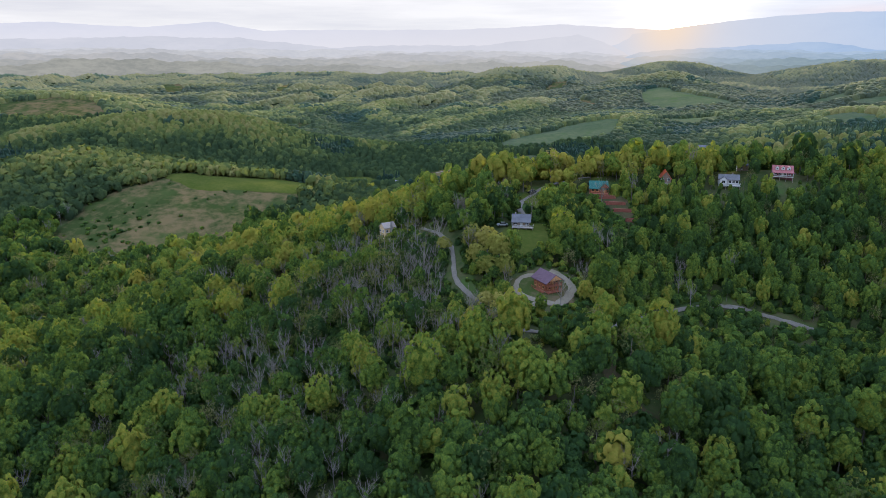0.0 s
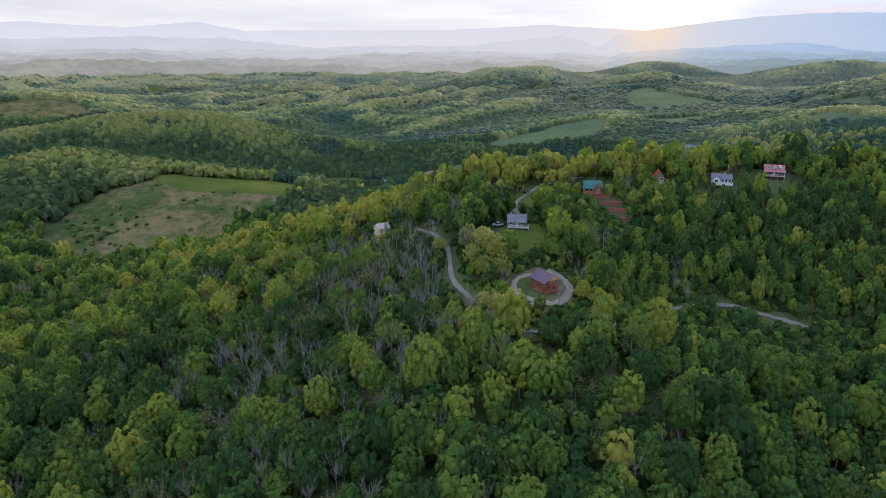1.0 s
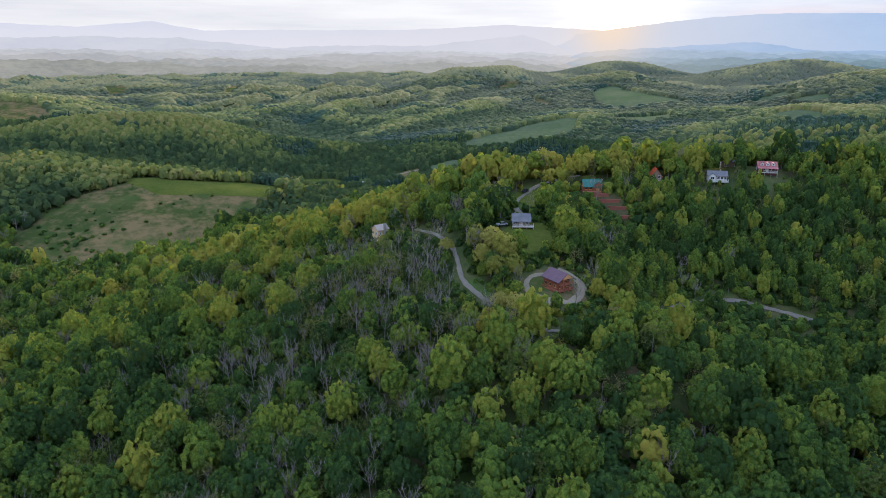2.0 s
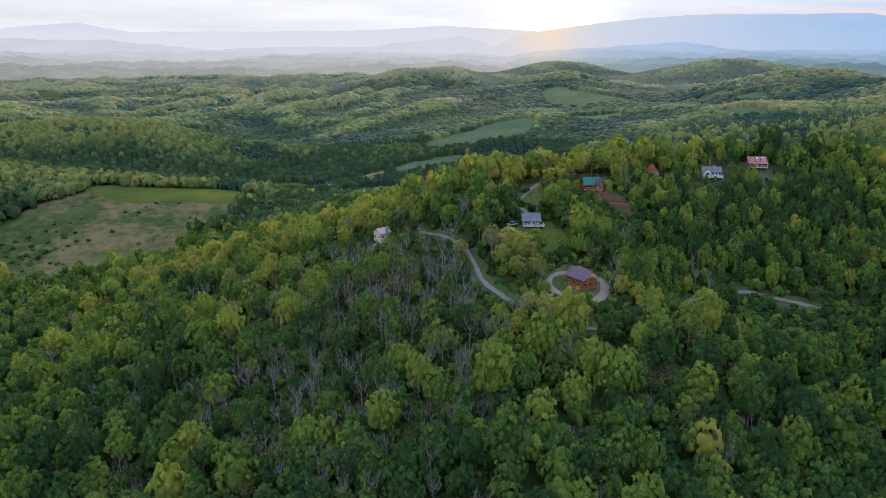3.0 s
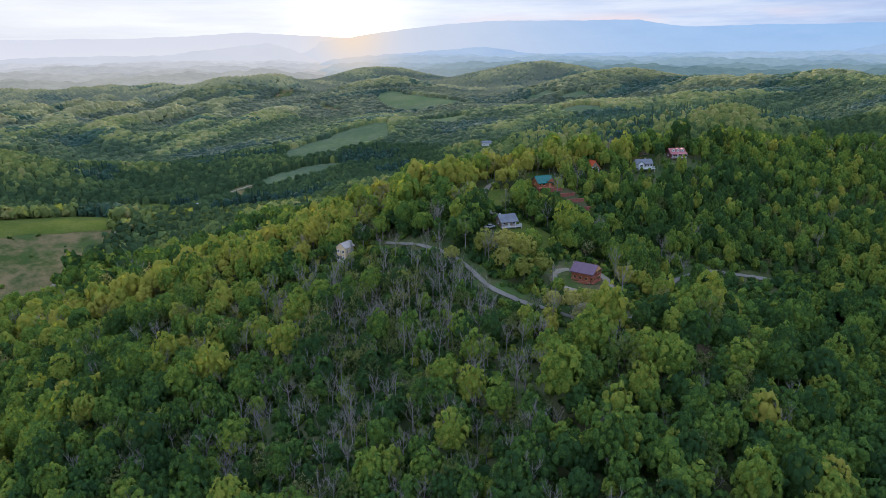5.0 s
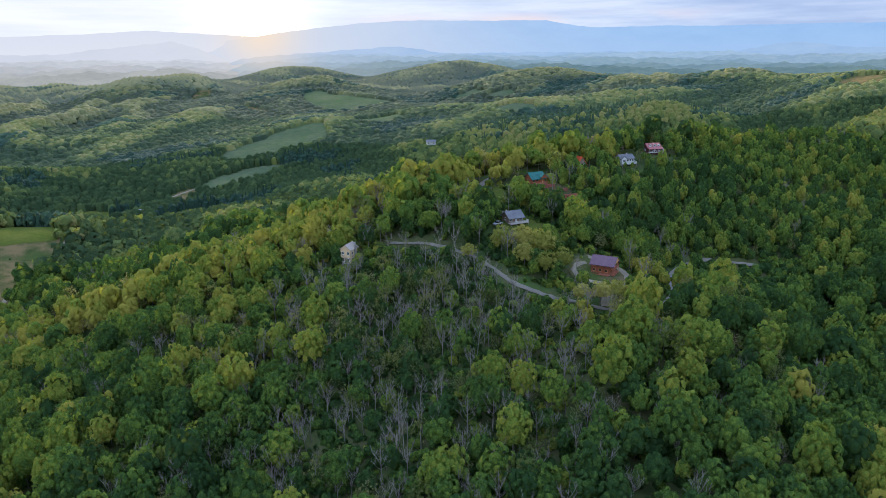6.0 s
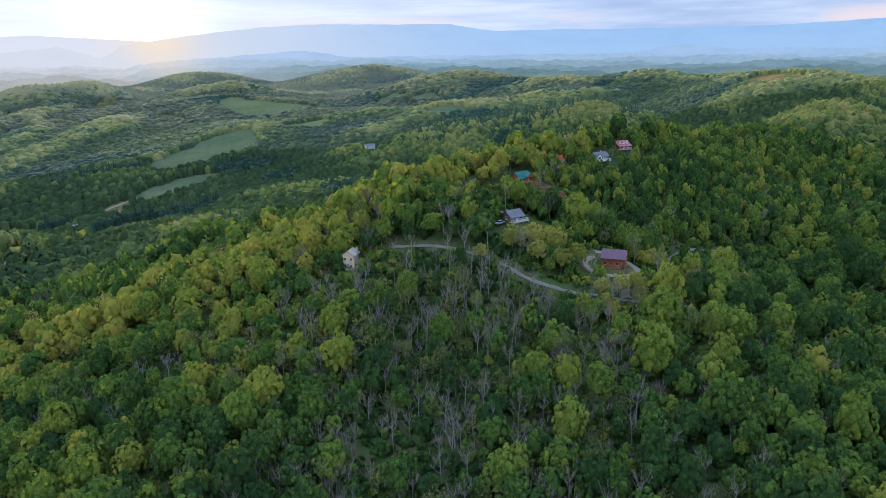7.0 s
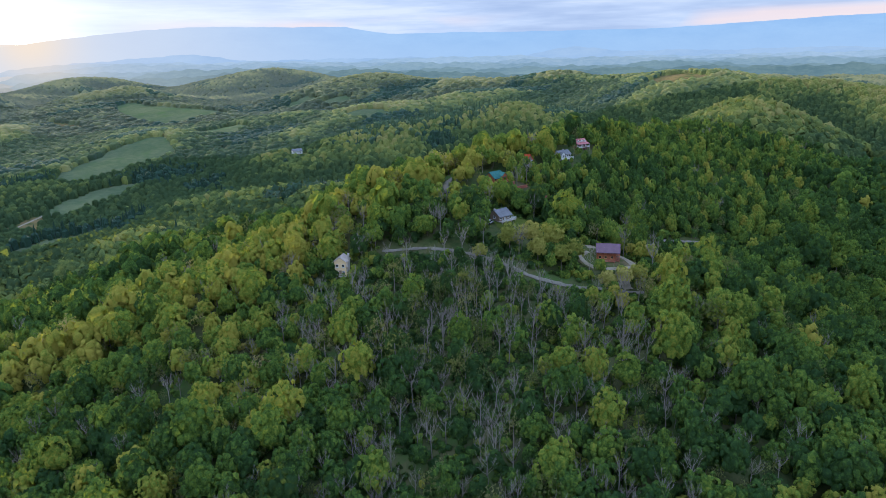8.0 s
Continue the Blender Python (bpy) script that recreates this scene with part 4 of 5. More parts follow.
def undergrowth():
    x, y, d, rs = scatter(2.6, 0, 290, 12)
    slope = np.clip((x - 45) / 15, 0, 1) * np.clip((y - 175) / 15, 0, 1) * np.clip((300 - y) / 10, 0, 1)
    free = open_ground(x, y, yard=0.75, soft=True)
    keep = free & (rs.uniform(0, 1, len(x)) < 0.22 + 1.5 * bareness(x, y) + 0.7 * slope + 0.6 * (scrub(x, y) < 0.9))
    x, y = x[keep], y[keep]
    s = rs.uniform(0.45, 1.15, len(x)) * (1 + 0.25 * slope[keep])
    woods("undergrowth", SHRUBS, x, y, height(x, y) + 0.7 * s, 1.6 * s, 1.7 * s, np.clip(tone(x, y, rs) - 0.05, 0, 1), LEAF, "green shrubs and saplings under the trees", rs)
    # weeds and brambles run in over the edges of the grass
    x, y, d, rs = scatter(1.5, 0, 300, 14)
    keep = np.zeros(len(x), bool)
    for poly in EDGES:
        mid = np.mean(poly, axis=0)
        grow = lambda k: inside(poly, mid[0] + (x - mid[0]) / k, mid[1] + (y - mid[1]) / k)
        keep |= (grow(1.12) & ~grow(0.97) & (rs.uniform(0, 1, len(x)) < 0.5)) | (grow(0.97) & ~grow(0.84) & (rs.uniform(0, 1, len(x)) < 0.16))
    keep &= lane_free(x, y)
    x, y = x[keep], y[keep]
    s = rs.uniform(0.3, 0.9, len(x))
    woods("edge_weeds", SHRUBS, x, y, height(x, y) + 0.5 * s, 1.1 * s, 1.1 * s, np.clip(tone(x, y, rs), 0, 1), LEAF, "weeds and brambles along the lawn edges", rs)


def lane_free(x, y):
    free = np.ones(x.shape, bool)
    for line, w in ROADS:
        free &= np.min(np.hypot(x[:, None] - line[None, :, 0], y[:, None] - line[None, :, 1]), axis=1) > w
    for hx, hy, rad in CLEARINGS:
        free &= np.hypot(x - hx, y - hy) > 5.5
    return free


undergrowth()


def valley_woods():
    for near, far_edge, shapes, seed in ((390, 540, FAR_CROWNS, 4), (540, 790, DOMES, 5)):
        x, y, d, rs = scatter(4.4, near, far_edge, seed)
        free = open_ground(x, y)
        x, y = x[free], y[free]
        z = height(x, y)
        pine = np.exp(-(((x - 390) / 112) ** 2 + ((y - 622) / 68) ** 2)) + np.exp(-(((x - 142) / 45) ** 2 + ((y - 757) / 30) ** 2)) + np.exp(-(((x + 60) / 22) ** 2 + ((y - 668) / 14) ** 2)) > rs.uniform(0.25, 0.8, len(x))
        pine |= (swell(x, y, 150, 5) + 0.4 * swell(x, y, 60, 2) > rs.uniform(0.42, 0.62, len(x))) & (y > 480)
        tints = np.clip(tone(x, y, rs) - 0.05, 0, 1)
        s = rs.uniform(0.7, 1.35, len(x))
        a = ~pine
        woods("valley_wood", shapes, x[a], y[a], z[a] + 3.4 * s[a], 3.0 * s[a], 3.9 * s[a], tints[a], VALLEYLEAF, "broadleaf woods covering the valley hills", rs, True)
        spire = pine & (rs.uniform(0, 1, len(x)) < 0.3)
        woods("pine_wood", PINES, x[spire], y[spire], z[spire], 3.9 * s[spire], 8.2 * s[spire], tints[spire], PINE, "dark green pines on the valley hill", rs)
        pine &= ~spire
        woods("pine_wood", shapes, x[pine], y[pine], z[pine] + 3.6 * s[pine], 2.9 * s[pine], 4.4 * s[pine], tints[pine], PINE, "dark green pine wood on the valley hill", rs)
    # each farther belt gets a leaf material with more haze painted in
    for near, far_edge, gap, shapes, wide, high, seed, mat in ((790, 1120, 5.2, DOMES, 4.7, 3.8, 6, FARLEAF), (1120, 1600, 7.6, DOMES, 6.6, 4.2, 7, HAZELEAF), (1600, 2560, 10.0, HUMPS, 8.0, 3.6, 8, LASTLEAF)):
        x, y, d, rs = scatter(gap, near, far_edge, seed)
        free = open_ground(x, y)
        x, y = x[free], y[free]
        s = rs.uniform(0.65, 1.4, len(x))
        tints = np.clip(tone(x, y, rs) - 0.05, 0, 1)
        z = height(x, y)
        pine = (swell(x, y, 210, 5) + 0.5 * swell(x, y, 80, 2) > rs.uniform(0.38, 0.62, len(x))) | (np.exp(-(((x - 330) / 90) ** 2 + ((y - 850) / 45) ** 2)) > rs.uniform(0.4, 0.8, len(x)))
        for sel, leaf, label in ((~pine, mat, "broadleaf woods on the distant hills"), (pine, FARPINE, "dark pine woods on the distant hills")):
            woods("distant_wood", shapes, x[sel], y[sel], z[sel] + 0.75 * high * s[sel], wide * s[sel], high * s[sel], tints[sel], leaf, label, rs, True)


valley_woods()


def wood_behind():
    """The same wood going on beneath and behind the flight line."""
    rs = np.random.RandomState(17)
    x, y = [a.ravel() for a in np.meshgrid(np.arange(-330, 260, 4.6), np.arange(-60, 330, 4.6))]
    x, y = x + rs.uniform(-2, 2, x.shape), y + rs.uniform(-2, 2, y.shape)
    keep = (flight_distance(x, y) < 150) & ~((y >= 45) & in_sight(x, y)) & open_ground(x, y)
    x, y = x[keep], y[keep]
    s = rs.uniform(0.8, 1.3, len(x))
    woods("hillside_wood", FAR_CROWNS, x, y, height(x, y) + 6.0 * s, 3.3 * s, 4.4 * s, tone(x, y, rs), LEAF, "broadleaf wood in fresh spring green on the near slope", rs, True)


wood_behind()


# ---- far distance ----
def far_range(name, label, radius, az0, az1, profile, mat, seed, rough, skirt=0.07, trees=0.0):
    """Hills or mountains round the valley, as heights in degrees over the horizon by compass bearing."""
    rs = np.random.RandomState(seed)
    az = np.arange(az0, az1, 0.2 if trees == 0 else 0.08)
    el = np.interp(az, [p[0] for p in profile], [p[1] for p in profile])
    for k in range(7):
        el = el + rough / (0.6 * k + 1) * np.sin(az * (0.2 * 1.8 ** k) + rs.uniform(0, 6))
    el = el + trees * rs.normal(size=len(az))
    a = np.radians(az)
    verts = []
    for depth, drop in ((0, 0.0), (-0.3 * skirt, 0.3), (-0.7 * skirt, 0.7), (-skirt, 1.0)):
        r = radius * (1 + depth)
        top = 149 + radius * np.tan(np.radians(el))
        verts.append(np.stack([-90 + r * np.sin(a), 40 + r * np.cos(a), top * (1 - drop) - drop * 10], 1))
    w = len(az)
    i = (np.arange(3)[:, None] * w + np.arange(w - 1)[None]).ravel()
    ob = new(name, mesh_of(name, np.concatenate(verts), np.stack([i, i + 1, i + w + 1, i + w], 1), mat, smooth=True))
    tagged(ob, label, "mountains", kind="structure")


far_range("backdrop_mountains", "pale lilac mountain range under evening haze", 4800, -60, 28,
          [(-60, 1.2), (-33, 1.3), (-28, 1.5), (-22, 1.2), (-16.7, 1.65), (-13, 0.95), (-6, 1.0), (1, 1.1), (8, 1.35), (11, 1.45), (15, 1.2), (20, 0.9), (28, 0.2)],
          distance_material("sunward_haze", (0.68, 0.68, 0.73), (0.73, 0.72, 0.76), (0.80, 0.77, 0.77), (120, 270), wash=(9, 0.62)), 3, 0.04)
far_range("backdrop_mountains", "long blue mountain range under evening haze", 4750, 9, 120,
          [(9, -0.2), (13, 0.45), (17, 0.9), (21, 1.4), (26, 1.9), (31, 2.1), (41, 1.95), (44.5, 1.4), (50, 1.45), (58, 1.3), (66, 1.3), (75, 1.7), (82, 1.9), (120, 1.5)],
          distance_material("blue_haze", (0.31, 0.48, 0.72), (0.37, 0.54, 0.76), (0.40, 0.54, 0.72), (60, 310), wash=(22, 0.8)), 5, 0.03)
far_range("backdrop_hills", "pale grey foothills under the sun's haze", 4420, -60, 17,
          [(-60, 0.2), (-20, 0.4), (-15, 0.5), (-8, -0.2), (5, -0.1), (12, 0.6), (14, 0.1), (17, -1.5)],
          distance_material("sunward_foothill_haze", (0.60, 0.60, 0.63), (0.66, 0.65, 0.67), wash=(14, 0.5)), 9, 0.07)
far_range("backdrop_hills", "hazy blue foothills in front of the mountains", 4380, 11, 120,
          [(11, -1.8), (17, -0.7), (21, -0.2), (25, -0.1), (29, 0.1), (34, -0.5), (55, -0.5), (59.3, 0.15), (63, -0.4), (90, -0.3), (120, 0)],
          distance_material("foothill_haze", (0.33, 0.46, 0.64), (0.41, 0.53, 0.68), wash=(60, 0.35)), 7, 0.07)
# each band of hills glows with haze put into its colour: paler with distance and to the west, bluer to the east
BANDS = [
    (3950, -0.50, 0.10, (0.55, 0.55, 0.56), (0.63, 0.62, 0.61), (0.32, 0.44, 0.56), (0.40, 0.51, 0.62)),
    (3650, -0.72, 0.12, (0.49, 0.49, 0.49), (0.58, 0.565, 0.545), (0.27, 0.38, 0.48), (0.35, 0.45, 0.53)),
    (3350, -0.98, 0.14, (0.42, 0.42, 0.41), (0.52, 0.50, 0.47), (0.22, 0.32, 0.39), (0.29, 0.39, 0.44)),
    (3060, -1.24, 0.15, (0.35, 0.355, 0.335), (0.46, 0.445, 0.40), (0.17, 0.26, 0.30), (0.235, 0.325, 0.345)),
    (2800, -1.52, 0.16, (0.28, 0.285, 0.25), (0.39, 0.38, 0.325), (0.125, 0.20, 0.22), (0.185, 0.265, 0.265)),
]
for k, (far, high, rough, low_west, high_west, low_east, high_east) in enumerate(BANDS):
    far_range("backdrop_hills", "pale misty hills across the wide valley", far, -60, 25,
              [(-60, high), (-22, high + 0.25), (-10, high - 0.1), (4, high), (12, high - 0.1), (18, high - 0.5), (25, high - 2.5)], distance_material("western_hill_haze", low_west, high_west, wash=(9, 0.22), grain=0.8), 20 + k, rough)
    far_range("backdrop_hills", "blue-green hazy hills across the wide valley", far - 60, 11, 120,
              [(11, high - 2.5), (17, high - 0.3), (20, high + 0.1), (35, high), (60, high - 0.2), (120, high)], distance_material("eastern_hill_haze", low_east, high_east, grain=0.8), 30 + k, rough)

# ---- houses and small things ----
def part(name, bm, mat, parent, label=""):
    me = bpy.data.meshes.new(name)
    bm.normal_update()
    bm.to_mesh(me)
    bm.free()
    me.materials.append(mat)
    ob = new(name, me)
    ob.parent = parent
    return tagged(ob, label)


def block(*boxes, bevel=0.02):
    """Boxes as (x, y, z, width, depth, height), z at the foot, with softened edges, in one bmesh."""
    bm = bmesh.new()
    for x, y, z, w, d, h in boxes:
        bmesh.ops.create_cube(bm, size=1.0, matrix=Matrix.Translation((x, y, z + h / 2)) @ Matrix.Diagonal((w, d, h, 1)))
    if bevel:
        bmesh.ops.bevel(bm, geom=bm.edges[:], offset=bevel, segments=1, affect="EDGES")
    return bm


def prism(outline, a, b, along="y"):
    """An outline (across, up) drawn out from a to b along an axis."""
    bm = bmesh.new()
    rows = []
    for c in (a, b):
        rows.append([bm.verts.new((u, c, v) if along == "y" else (c, u, v)) for u, v in outline])
    n = len(outline)
    for i in range(n):
        bm.faces.new((rows[0][i], rows[0][(i + 1) % n], rows[1][(i + 1) % n], rows[1][i]))
    bm.faces.new(rows[0])
    bm.faces.new(rows[1])
    bmesh.ops.recalc_face_normals(bm, faces=bm.faces[:])
    return bm


def window(parent, x, y, z, w, h, facing, frame_mat=WHITE):
    """A framed window on a wall; facing: degrees about z, 0 looks to -y."""
    t = 0.09
    f = part("window", block((0, 0, 0, w + 2 * t, 0.12, t), (0, 0, h - t, w + 2 * t, 0.12, t), (-w / 2, 0, t, t, 0.12, h - 2 * t), (w / 2, 0, t, t, 0.12, h - 2 * t), (0, 0, t, 0.05, 0.08, h - 2 * t), (0, -0.05, -0.07, w + 0.3, 0.2, 0.07), bevel=0), frame_mat, parent)
    f.matrix_local = pose(x, y, z, 0, 0, facing)
    p = part("pane", block((0, 0.03, t, w, 0.03, h - 2 * t), bevel=0), GLASS, f, "dark window glass")
    return f, p


def door(parent, x, y, z, facing, mat):
    d = part("door", block((0, 0, 0, 0.95, 0.09, 2.05), (0, -0.05, 0.25, 0.6, 0.03, 0.7), (0, -0.05, 1.15, 0.6, 0.03, 0.7)), mat, parent)
    d.matrix_local = pose(x, y, z, 0, 0, facing)
    part("door_handle", block((0.38, -0.09, 1.0, 0.05, 0.08, 0.05), bevel=0), SLATE, d, "dark metal handle")


def railing(parent, x0, y0, x1, y1, z, mat, high=0.95):
    """A rail with its top and bottom bars, posts and balusters, between two plan points."""
    length = math.hypot(x1 - x0, y1 - y0)
    turn = math.degrees(math.atan2(y1 - y0, x1 - x0))
    place = pose((x0 + x1) / 2, (y0 + y1) / 2, z, 0, 0, turn)
    r = part("railing", block((0, 0, high - 0.08, length, 0.1, 0.08), (0, 0, 0.1, length, 0.06, 0.06), bevel=0), mat, parent)
    r.matrix_local = place
    for k in range(int(length / 0.3) + 1):
        part("baluster", block((-length / 2 + 0.05 + k * 0.3, 0, 0.1, 0.05, 0.05, high - 0.15), bevel=0), mat, r)


def deck(parent, x, y, z, w, d, mat, drop, posts):
    part("deck", block((x, y, z - 0.18, w, d, 0.18)), mat, parent)
    for px, py in posts:
        part("post", block((px, py, z - 0.18 - drop, 0.17, 0.17, drop)), mat, parent)


def roof_pair(parent, half, run, eave, rise, over, mat, along="x", cx=0.0, a=None, b=None, thick=0.16):
    """Two roof slopes and a ridge cap. half: half the span across; run: half the length along the ridge."""
    a, b = (-run if a is None else a), (run if b is None else b)
    s = rise / half
    lo = eave - s * over
    for side in (-1, 1):
        out = [(cx + side * (half + over), lo), (cx, eave + rise), (cx, eave + rise + thick), (cx + side * (half + over), lo + thick)]
        part("roof", prism(out, a, b, "y" if along == "y" else "x"), mat, parent)
        fascia = [(cx + side * (half + over + 0.02), lo - 0.1), (cx + side * (half + over + 0.02), lo + thick), (cx + side * (half + over - 0.06), lo + thick), (cx + side * (half + over - 0.06), lo - 0.1)]
        part("fascia", prism(fascia, a, b, "y" if along == "y" else "x"), mat, parent)
        count = int((b - a) / 0.55)
        if mat in (PURPLE, TEAL):
            for k in range(1, count):
                c = a + (b - a) * k / count
                rib = [(cx + side * (half + over), lo + thick), (cx, eave + rise + thick), (cx, eave + rise + thick + 0.05), (cx + side * (half + over), lo + thick + 0.05)]
                part("roof_seam", prism(rib, c - 0.03, c + 0.03, "y" if along == "y" else "x"), mat, parent)
    part("ridge_cap", prism([(cx - 0.2, eave + rise + thick - 0.1), (cx, eave + rise + thick + 0.06), (cx + 0.2, eave + rise + thick - 0.1)], a, b, "y" if along == "y" else "x"), mat, parent)


def walls(parent, half, a, b, low, eave, rise, mat, along, label=""):
    part("wall", prism([(-half, low), (-half, eave), (0, eave + rise), (half, eave), (half, low)], a, b, along), mat, parent, label)


def house(name, x, y, facing, label, drop=0.0, size=1.0):
    z = ground_at(x, y) + drop
    h = thing(name, pose(x, y, z, 0, 0, 180 - facing), label, "house", "")
    h.scale = (size, size, size)
    return h


def log_cabin():
    h = house("log_cabin", 34.9, 215.7, 153, "red-stained two-storey log cabin with plum metal roof on gravel loop", 0.2, 0.86)
    part("foundation", block((0, 0.6, -2.2, 6.4, 8.0, 2.35)), STONE, h, "grey field stone footing")
    walls(h, 3.1, -3.3, 4.6, 0.0, 4.7, 2.1, LOG, "y", "red-brown stained log wall")
    for k in range(14):
        part("log", block((0, -3.36, 0.15 + k * 0.33, 6.5, 0.16, 0.25), bevel=0.06), LOG, h)
        part("log", block((-3.15, 0.65, 0.15 + k * 0.33, 0.16, 8.1, 0.25), bevel=0.06), LOG, h)
    part("gable_boards", prism([(-3.0, 4.75), (0, 6.72), (3.0, 4.75)], -5.2, -5.1, "y"), CEDAR, h, "orange cedar boards in the gable")
    roof_pair(h, 3.1, 5.0, 4.7, 2.1, 1.35, PURPLE, "y", 0.0, -5.3, 5.1)
    for z in (0.1, 2.55):
        deck(h, 0, -4.25, z, 6.6, 1.8, REDDECK, 2.2 if z < 1 else 2.3, [(-3.1, -5.0), (-1.05, -5.0), (1.05, -5.0), (3.1, -5.0)])
        railing(h, -3.2, -5.08, 3.2, -5.08, z, REDDECK)
        for s in (-3.2, 3.2):
            railing(h, s, -5.05, s, -3.5, z, REDDECK)
    for px in (-3.1, -1.05, 1.05, 3.1):
        part("post", block((px, -5.0, 2.55, 0.18, 0.18, 2.2 + max(0, 0.7 * (3.1 - abs(px))) * 0.9)), LOG, h)
    deck(h, -4.0, 0.6, 0.1, 1.6, 7.6, REDDECK, 1.8, [(-4.7, -3.0), (-4.7, 0.6), (-4.7, 4.2)])
    railing(h, -4.75, -3.1, -4.75, 4.3, 0.1, REDDECK)
    for x in (-1.8, 1.8):
        window(h, x, -3.46, 0.9, 1.1, 1.2, 0, CEDAR)
        window(h, x, -3.46, 3.35, 1.1, 1.1, 0, CEDAR)
    window(h, 0, -3.46, 5.05, 0.9, 0.8, 0, CEDAR)
    for y in (-1.8, 0.8, 3.2):
        window(h, -3.26, y, 1.0, 1.0, 1.2, -90, CEDAR)
        window(h, -3.26, y, 3.3, 1.0, 1.0, -90, CEDAR)
        window(h, 3.14, y, 3.0, 1.0, 1.2, 90, CEDAR)
    door(h, 0, -3.48, 0.12, 0, CEDAR)
    door(h, 0, -3.48, 2.57, 0, CEDAR)


def grey_house():
    h = house("grey_house", 31.0, 262.5, 188, "small house with grey shingle roof and wooden front deck", 0.3)
    part("foundation", block((0, 0, -2.6, 6.6, 5.0, 2.7)), STONE, h)
    walls(h, 2.5, -3.3, 3.3, 0.0, 2.6, 1.7, BROWN, "x", "brown timber wall")
    roof_pair(h, 2.5, 3.8, 2.6, 1.7, 1.1, SLATE, "x")
    deck(h, 0.6, -3.6, 0.1, 8.4, 2.4, DECK, 2.6, [(-3.4, -4.6), (-0.8, -4.6), (2.0, -4.6), (4.6, -4.6)])
    railing(h, -3.5, -4.75, 4.7, -4.75, 0.1, WHITE)
    railing(h, 4.75, -4.7, 4.75, -2.4, 0.1, WHITE)
    for x in (-3.4, -0.8, 2.0):
        part("post", block((x, -4.6, 0.1, 0.14, 0.14, 1.75)), WHITE, h)
    for x in (-2.2, 2.2):
        window(h, x, -2.56, 0.8, 1.2, 1.2, 0)
    window(h, -3.36, 0, 0.9, 1.0, 1.1, -90)
    door(h, 0.1, -2.56, 0.1, 0, WHITE)
    part("chimney", block((-2.4, 0.8, 2.8, 0.6, 0.6, 2.0)), STONE, h)


def teal_house():
    h = house("teal_roofed_house", 67.0, 291.0, 186, "red-brown house with teal metal roof above red terrace walls", 0.2)
    part("foundation", block((0, 0, -2.4, 7.2, 5.4, 2.5)), BRICK, h)
    walls(h, 2.7, -3.6, 3.6, 0.0, 2.7, 2.0, LOG, "x")
    roof_pair(h, 2.7, 4.1, 2.7, 2.0, 1.0, TEAL, "x")
    walls_gable = prism([(0.9, 2.4), (0.9, 3.0), (2.4, 4.3), (3.9, 3.0), (3.9, 2.4)], -4.0, -1.2, "y")
    part("porch_gable", walls_gable, LOG, h)
    for s in (-1, 1):
        part("roof", prism([(2.4, 4.35), (2.4 + s * 1.9, 2.75), (2.4 + s * 1.9, 2.9), (2.4, 4.5)], -4.3, -0.6, "y"), TEAL, h)
    deck(h, 0, -3.9, 0.1, 8.0, 2.4, REDDECK, 2.4, [(-3.8, -4.9), (-1.2, -4.9), (1.3, -4.9), (3.8, -4.9)])
    railing(h, -3.9, -5.05, 3.9, -5.05, 0.1, REDDECK)
    for x in (1.0, 3.8):
        part("post", block((x, -4.0, 0.1, 0.15, 0.15, 2.4)), LOG, h)
    for x in (-2.4, -0.6):
        window(h, x, -2.76, 0.8, 1.1, 1.2, 0, CEDAR)
    window(h, -3.66, 0, 0.9, 1.0, 1.1, -90, CEDAR)
    door(h, 2.4, -2.76, 0.1, 0, CEDAR)


def terrace(x, y, turn, length, high):
    t = thing("terrace_wall", pose(x, y, ground_at(x, y) + 0.1, 0, 0, turn), "red block retaining wall on the terraced slope", "wall", "terrace walls")
    n = int(length / 0.9)
    for row in range(3):
        for k in range(n):
            part("block", block((-length / 2 + (k + 0.5 + 0.5 * (row % 2)) * 0.9, 0.03 * ((k * 7 + row * 3) % 3), row * high / 3, 0.86, 0.4, high / 3 - 0.03), bevel=0.03), BRICK, t)
    part("coping", block((0, 0, high, length + 0.3, 0.5, 0.1)), BRICK, t)


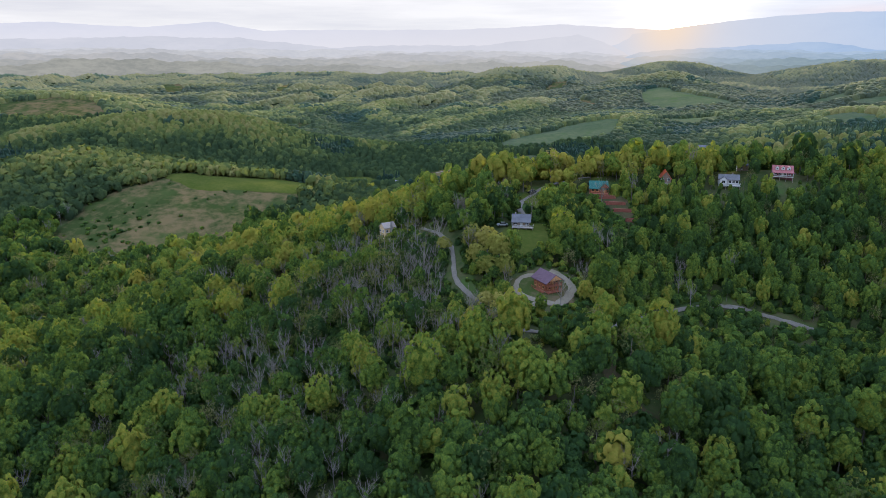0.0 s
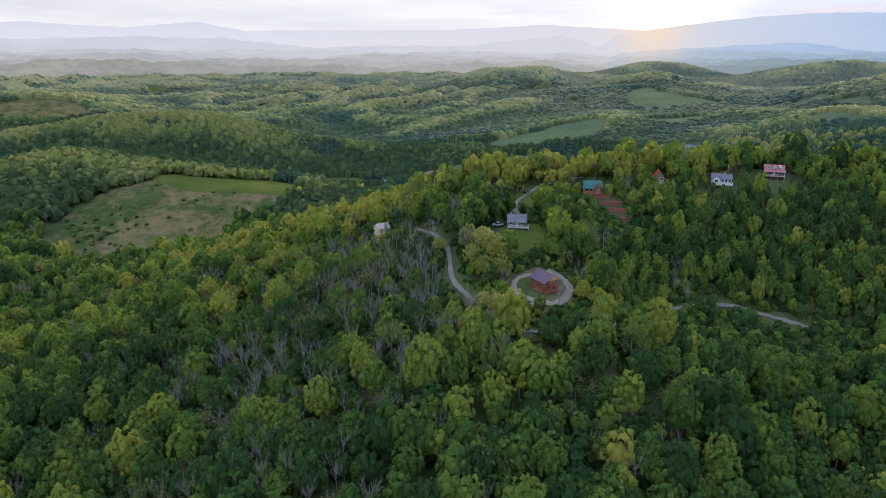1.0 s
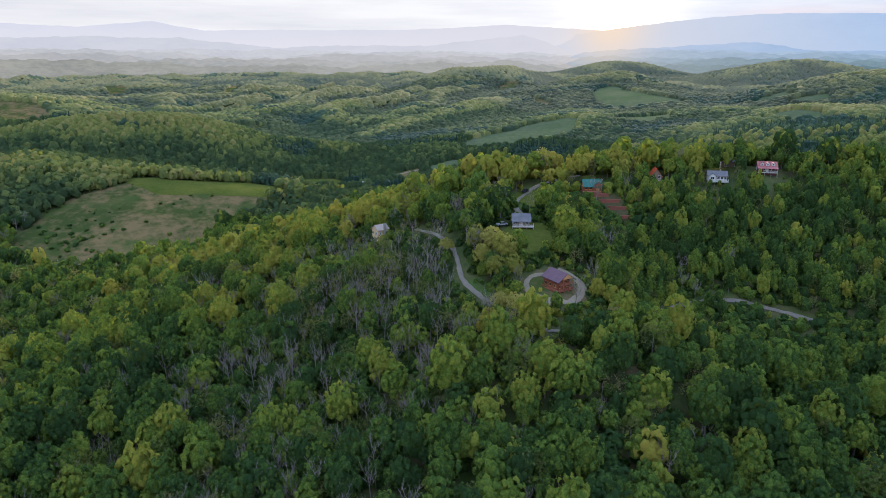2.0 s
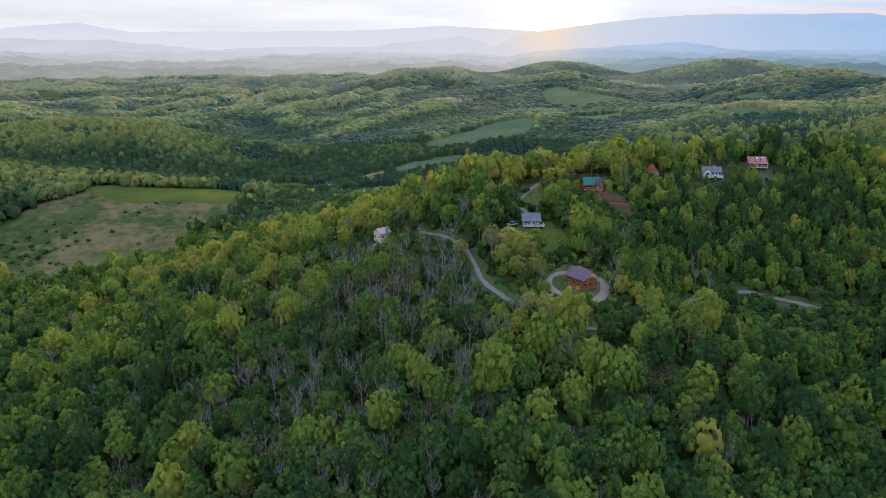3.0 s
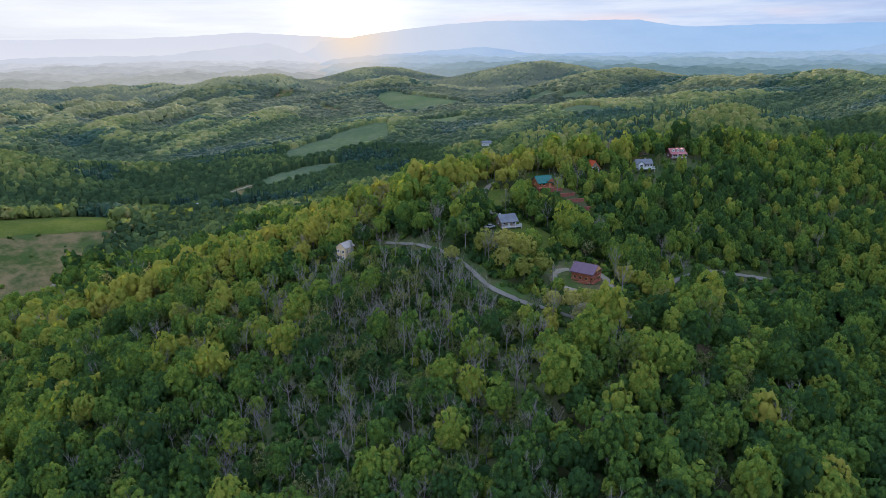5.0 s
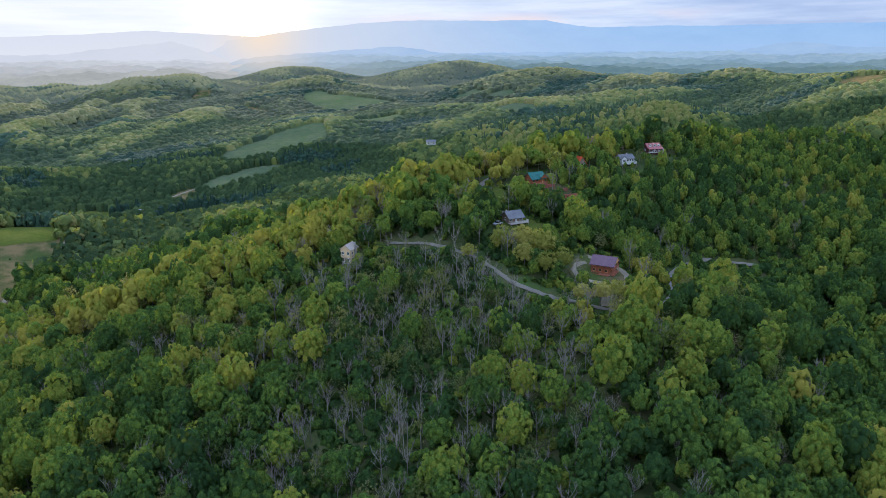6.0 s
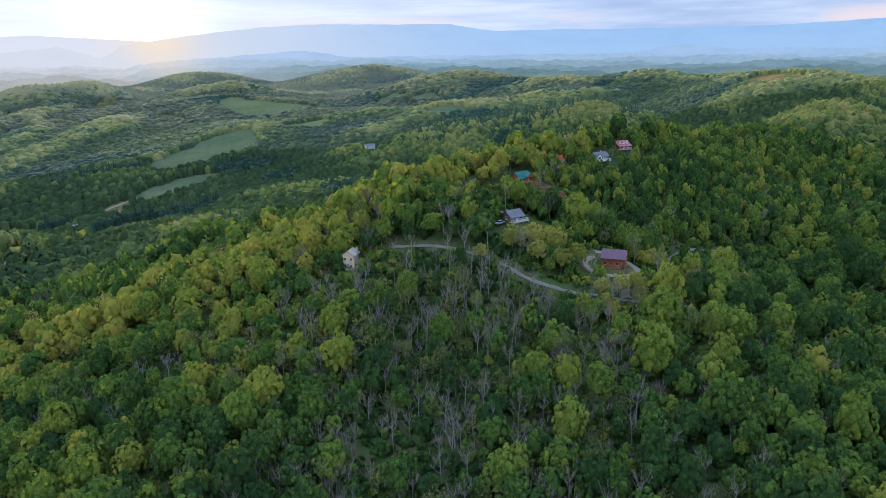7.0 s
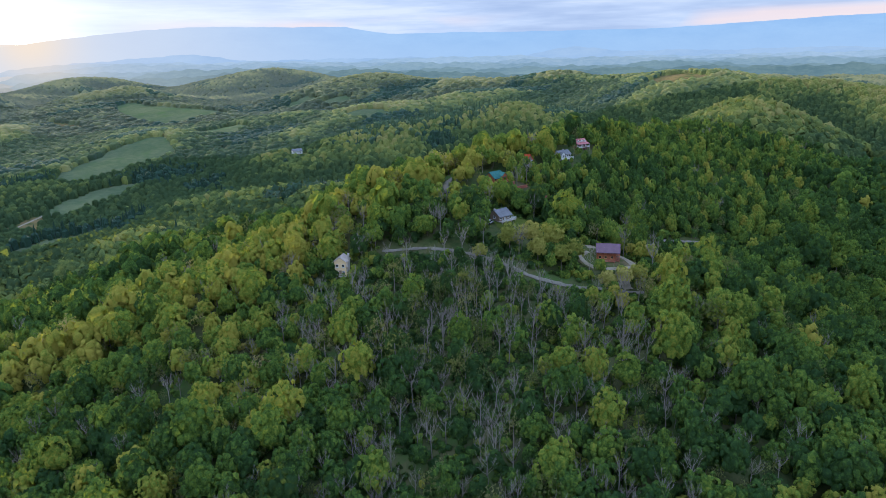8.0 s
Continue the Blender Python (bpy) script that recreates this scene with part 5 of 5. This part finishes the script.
def white_house():
    h = house("white_house", 121.0, 286.5, 196, "white clapboard house with grey roof and railed deck", 0.3, 0.82)
    part("foundation", block((0, 0, -2.8, 9.6, 5.8, 2.9)), GREYWALL, h)
    walls(h, 2.9, -4.8, 4.8, 0.0, 2.7, 1.9, WHITE, "x")
    roof_pair(h, 2.9, 5.2, 2.7, 1.9, 0.6, SLATE, "x")
    part("wing_wall", prism([(-4.3, 0.0), (-4.3, 2.6), (-2.7, 3.9), (-1.1, 2.6), (-1.1, 0.0)], -4.3, -1.0, "y"), WHITE, h)
    for s in (-1, 1):
        part("roof", prism([(-2.7, 3.95), (-2.7 + s * 2.0, 2.35), (-2.7 + s * 2.0, 2.5), (-2.7, 4.1)], -4.6, -0.3, "y"), SLATE, h)
    deck(h, 0.3, -4.2, 0.0, 10.0, 2.6, DECK, 2.7, [(-4.5, -5.3), (-1.5, -5.3), (1.7, -5.3), (5.0, -5.3)])
    railing(h, -4.6, -5.45, 5.2, -5.45, 0.0, WHITE)
    railing(h, 5.25, -5.4, 5.25, -2.9, 0.0, WHITE)
    part("band_board", block((0.3, -5.55, -0.35, 10.2, 0.12, 0.4)), WHITE, h)
    window(h, -2.7, -4.36, 0.7, 1.5, 1.5, 0)
    for x in (0.5, 2.2, 3.9):
        window(h, x, -2.96, 0.7, 1.1, 1.4, 0)
    for x in (-3.0, 0.0, 3.0):
        window(h, x, -2.98, -2.0, 1.3, 1.1, 0)
    door(h, -0.5, -2.98, 0.05, 0, GREYWALL)
    part("chimney", block((1.8, 1.0, 3.4, 0.6, 0.6, 1.9)), STONE, h)


def dormer_house():
    h = house("dormer_house", 145.0, 290.0, 198, "maroon house with faded red roof and three white dormers", 0.4, 0.85)
    part("foundation", block((0, 0, -2.8, 9.0, 5.8, 2.9)), MAROON, h)
    walls(h, 2.9, -4.5, 4.5, 0.0, 2.6, 2.3, MAROON, "x")
    roof_pair(h, 2.9, 4.9, 2.6, 2.3, 0.5, PINKROOF, "x")
    part("porch_roof", prism([(-5.2, 2.0), (-2.9, 2.7), (-2.9, 2.85), (-5.2, 2.15)], -4.9, 4.9, "x"), PINKROOF, h)
    for x in (-2.7, 0.0, 2.7):
        d = part("dormer", prism([(x - 0.75, 3.2), (x - 0.75, 4.3), (x, 4.95), (x + 0.75, 4.3), (x + 0.75, 3.2)], -2.6, -0.4, "y"), WHITE, h, "white dormer with a window")
        for s in (-1, 1):
            part("dormer_roof", prism([(x, 5.0), (x + s * 0.95, 4.18), (x + s * 0.95, 4.28), (x, 5.1)], -2.8, -0.2, "y"), PINKROOF, d)
        window(h, x, -2.66, 3.4, 0.7, 0.8, 0)
    deck(h, 0, -4.1, 0.0, 9.4, 2.3, DECK, 2.6, [(-4.5, -5.1), (-1.5, -5.1), (1.5, -5.1), (4.5, -5.1)])
    railing(h, -4.6, -5.2, 4.6, -5.2, 0.0, WHITE)
    for x in (-4.5, -1.5, 1.5, 4.5):
        part("post", block((x, -5.05, 0.0, 0.16, 0.16, 2.1)), WHITE, h)
    for x in (-3.2, -1.2, 1.2, 3.2):
        window(h, x, -2.98, 0.7, 1.0, 1.3, 0)
    window(h, -4.58, 0, 0.8, 1.1, 1.3, -90)
    door(h, 0.0, -2.98, 0.05, 0, WHITE)


def tan_house():
    h = house("tan_house", -25.0, 298.0, 236, "tall tan house half hidden by trees on the spur", 0.2)
    part("foundation", block((0, 0, -3.2, 4.6, 5.6, 3.3)), STONE, h)
    walls(h, 2.3, -2.8, 2.8, 0.0, 5.6, 1.6, TAN, "y", "pale tan clapboard wall")
    roof_pair(h, 2.3, 3.2, 5.6, 1.6, 0.5, DECK, "y")
    for z in (0.7, 3.3):
        for x in (-1.2, 1.2):
            window(h, x, -2.88, z, 0.9, 1.2, 0)
        for y in (-1.5, 1.5):
            window(h, -2.38, y, z, 0.9, 1.2, -90)
            window(h, 2.38, y, z, 0.9, 1.2, 90)
    deck(h, 0, -3.7, 0.0, 4.6, 1.7, DECK, 3.0, [(-2.1, -4.4), (2.1, -4.4)])
    railing(h, -2.2, -4.5, 2.2, -4.5, 0.0, WHITE)
    door(h, 0, -2.88, 0.05, 0, BROWN)
    part("chimney", block((2.6, 0.5, 0.0, 0.7, 0.9, 8.0)), STONE, h, "stone chimney stack")


def small_house(name, x, y, facing, label, wall, roof, w, d, eave, rise, along="x", drop=0.2):
    h = house(name, x, y, facing, label, drop)
    part("foundation", block((0, 0, -2.0, w, d, 2.1)), STONE, h)
    if along == "x":
        walls(h, d / 2, -w / 2, w / 2, 0.0, eave, rise, wall, "x")
        roof_pair(h, d / 2, w / 2 + 0.4, eave, rise, 0.5, roof, "x")
    else:
        walls(h, w / 2, -d / 2, d / 2, 0.0, eave, rise, wall, "y")
        roof_pair(h, w / 2, d / 2 + 0.5, eave, rise, 0.4, roof, "y")
    for k in (-1, 1):
        window(h, k * w * 0.28, -d / 2 - 0.06, 0.8, 1.0, 1.2, 0)
    window(h, -w / 2 - 0.06, 0, 0.8, 1.0, 1.2, -90)
    door(h, 0, -d / 2 - 0.07, 0.05, 0, wall)
    part("porch_step", block((0, -d / 2 - 0.6, -0.3, 1.6, 1.0, 0.3)), STONE, h)
    return h


def car(x, y, turn, mat, label):
    c = thing("car", pose(x, y, ground_at(x, y) + 0.55, 0, 0, turn), label, "car", "")
    part("body", prism([(-2.1, 0.35), (-2.15, 0.8), (-1.2, 0.95), (1.3, 0.98), (2.1, 0.85), (2.15, 0.35)], -0.85, 0.85, "y"), mat, c)
    part("cabin", prism([(-1.1, 0.95), (-0.55, 1.45), (0.9, 1.48), (1.5, 0.97)], -0.75, 0.75, "y"), GLASS, c, "dark car glass")
    part("car_roof", block((0.17, 0, 1.45, 1.5, 1.4, 0.06)), mat, c)
    for wx in (-1.35, 1.35):
        for wy in (-0.8, 0.8):
            bm = bmesh.new()
            bmesh.ops.create_cone(bm, cap_ends=True, segments=14, radius1=0.34, radius2=0.34, depth=0.22, matrix=Matrix.Translation((wx, wy, 0.34)) @ Matrix.Rotation(radians(90), 4, "X"))
            part("wheel", bm, RUBBER, c)


log_cabin()
grey_house()
teal_house()
for tx, ty, tl in ((69.5, 284.5, 8.0), (72.0, 279.5, 8.5), (74.0, 274.5, 8.0), (76.0, 268.5, 6.0)):
    terrace(tx, ty, -12, tl, 1.6)
white_house()
dormer_house()
tan_house()
small_house("red_roofed_cottage", 96.0, 292.5, 192, "small cottage with steep orange-red roof among trees", BROWN, REDROOF, 4.6, 5.4, 1.8, 3.0, "y")
small_house("brown_house", 138.0, 309.0, 200, "brown gabled house behind trees on the ridge top", BROWN, SLATE, 8.0, 6.0, 3.2, 2.4, "x", 0.6)
small_house("farmhouse", 262.0, 688.0, 205, "white farmhouse with grey roof in a valley clearing", WHITE, SLATE, 10.0, 6.5, 3.2, 1.8)
small_house("barn", -77.0, 612.0, 200, "low farm barn with pale metal roof in the valley", GREYWALL, WHITE, 9.0, 5.0, 2.6, 1.2)
small_house("barn", -42.0, 655.0, 190, "small grey barn beside the farm lane", BROWN, GREYWALL, 8.0, 5.0, 2.6, 1.4)
car(39.5, 297.5, 50, CARPAINT, "dark car parked on the upper drive")
car(23.5, 262.5, 8, CARWHITE, "silver-grey car parked beside the grey house")
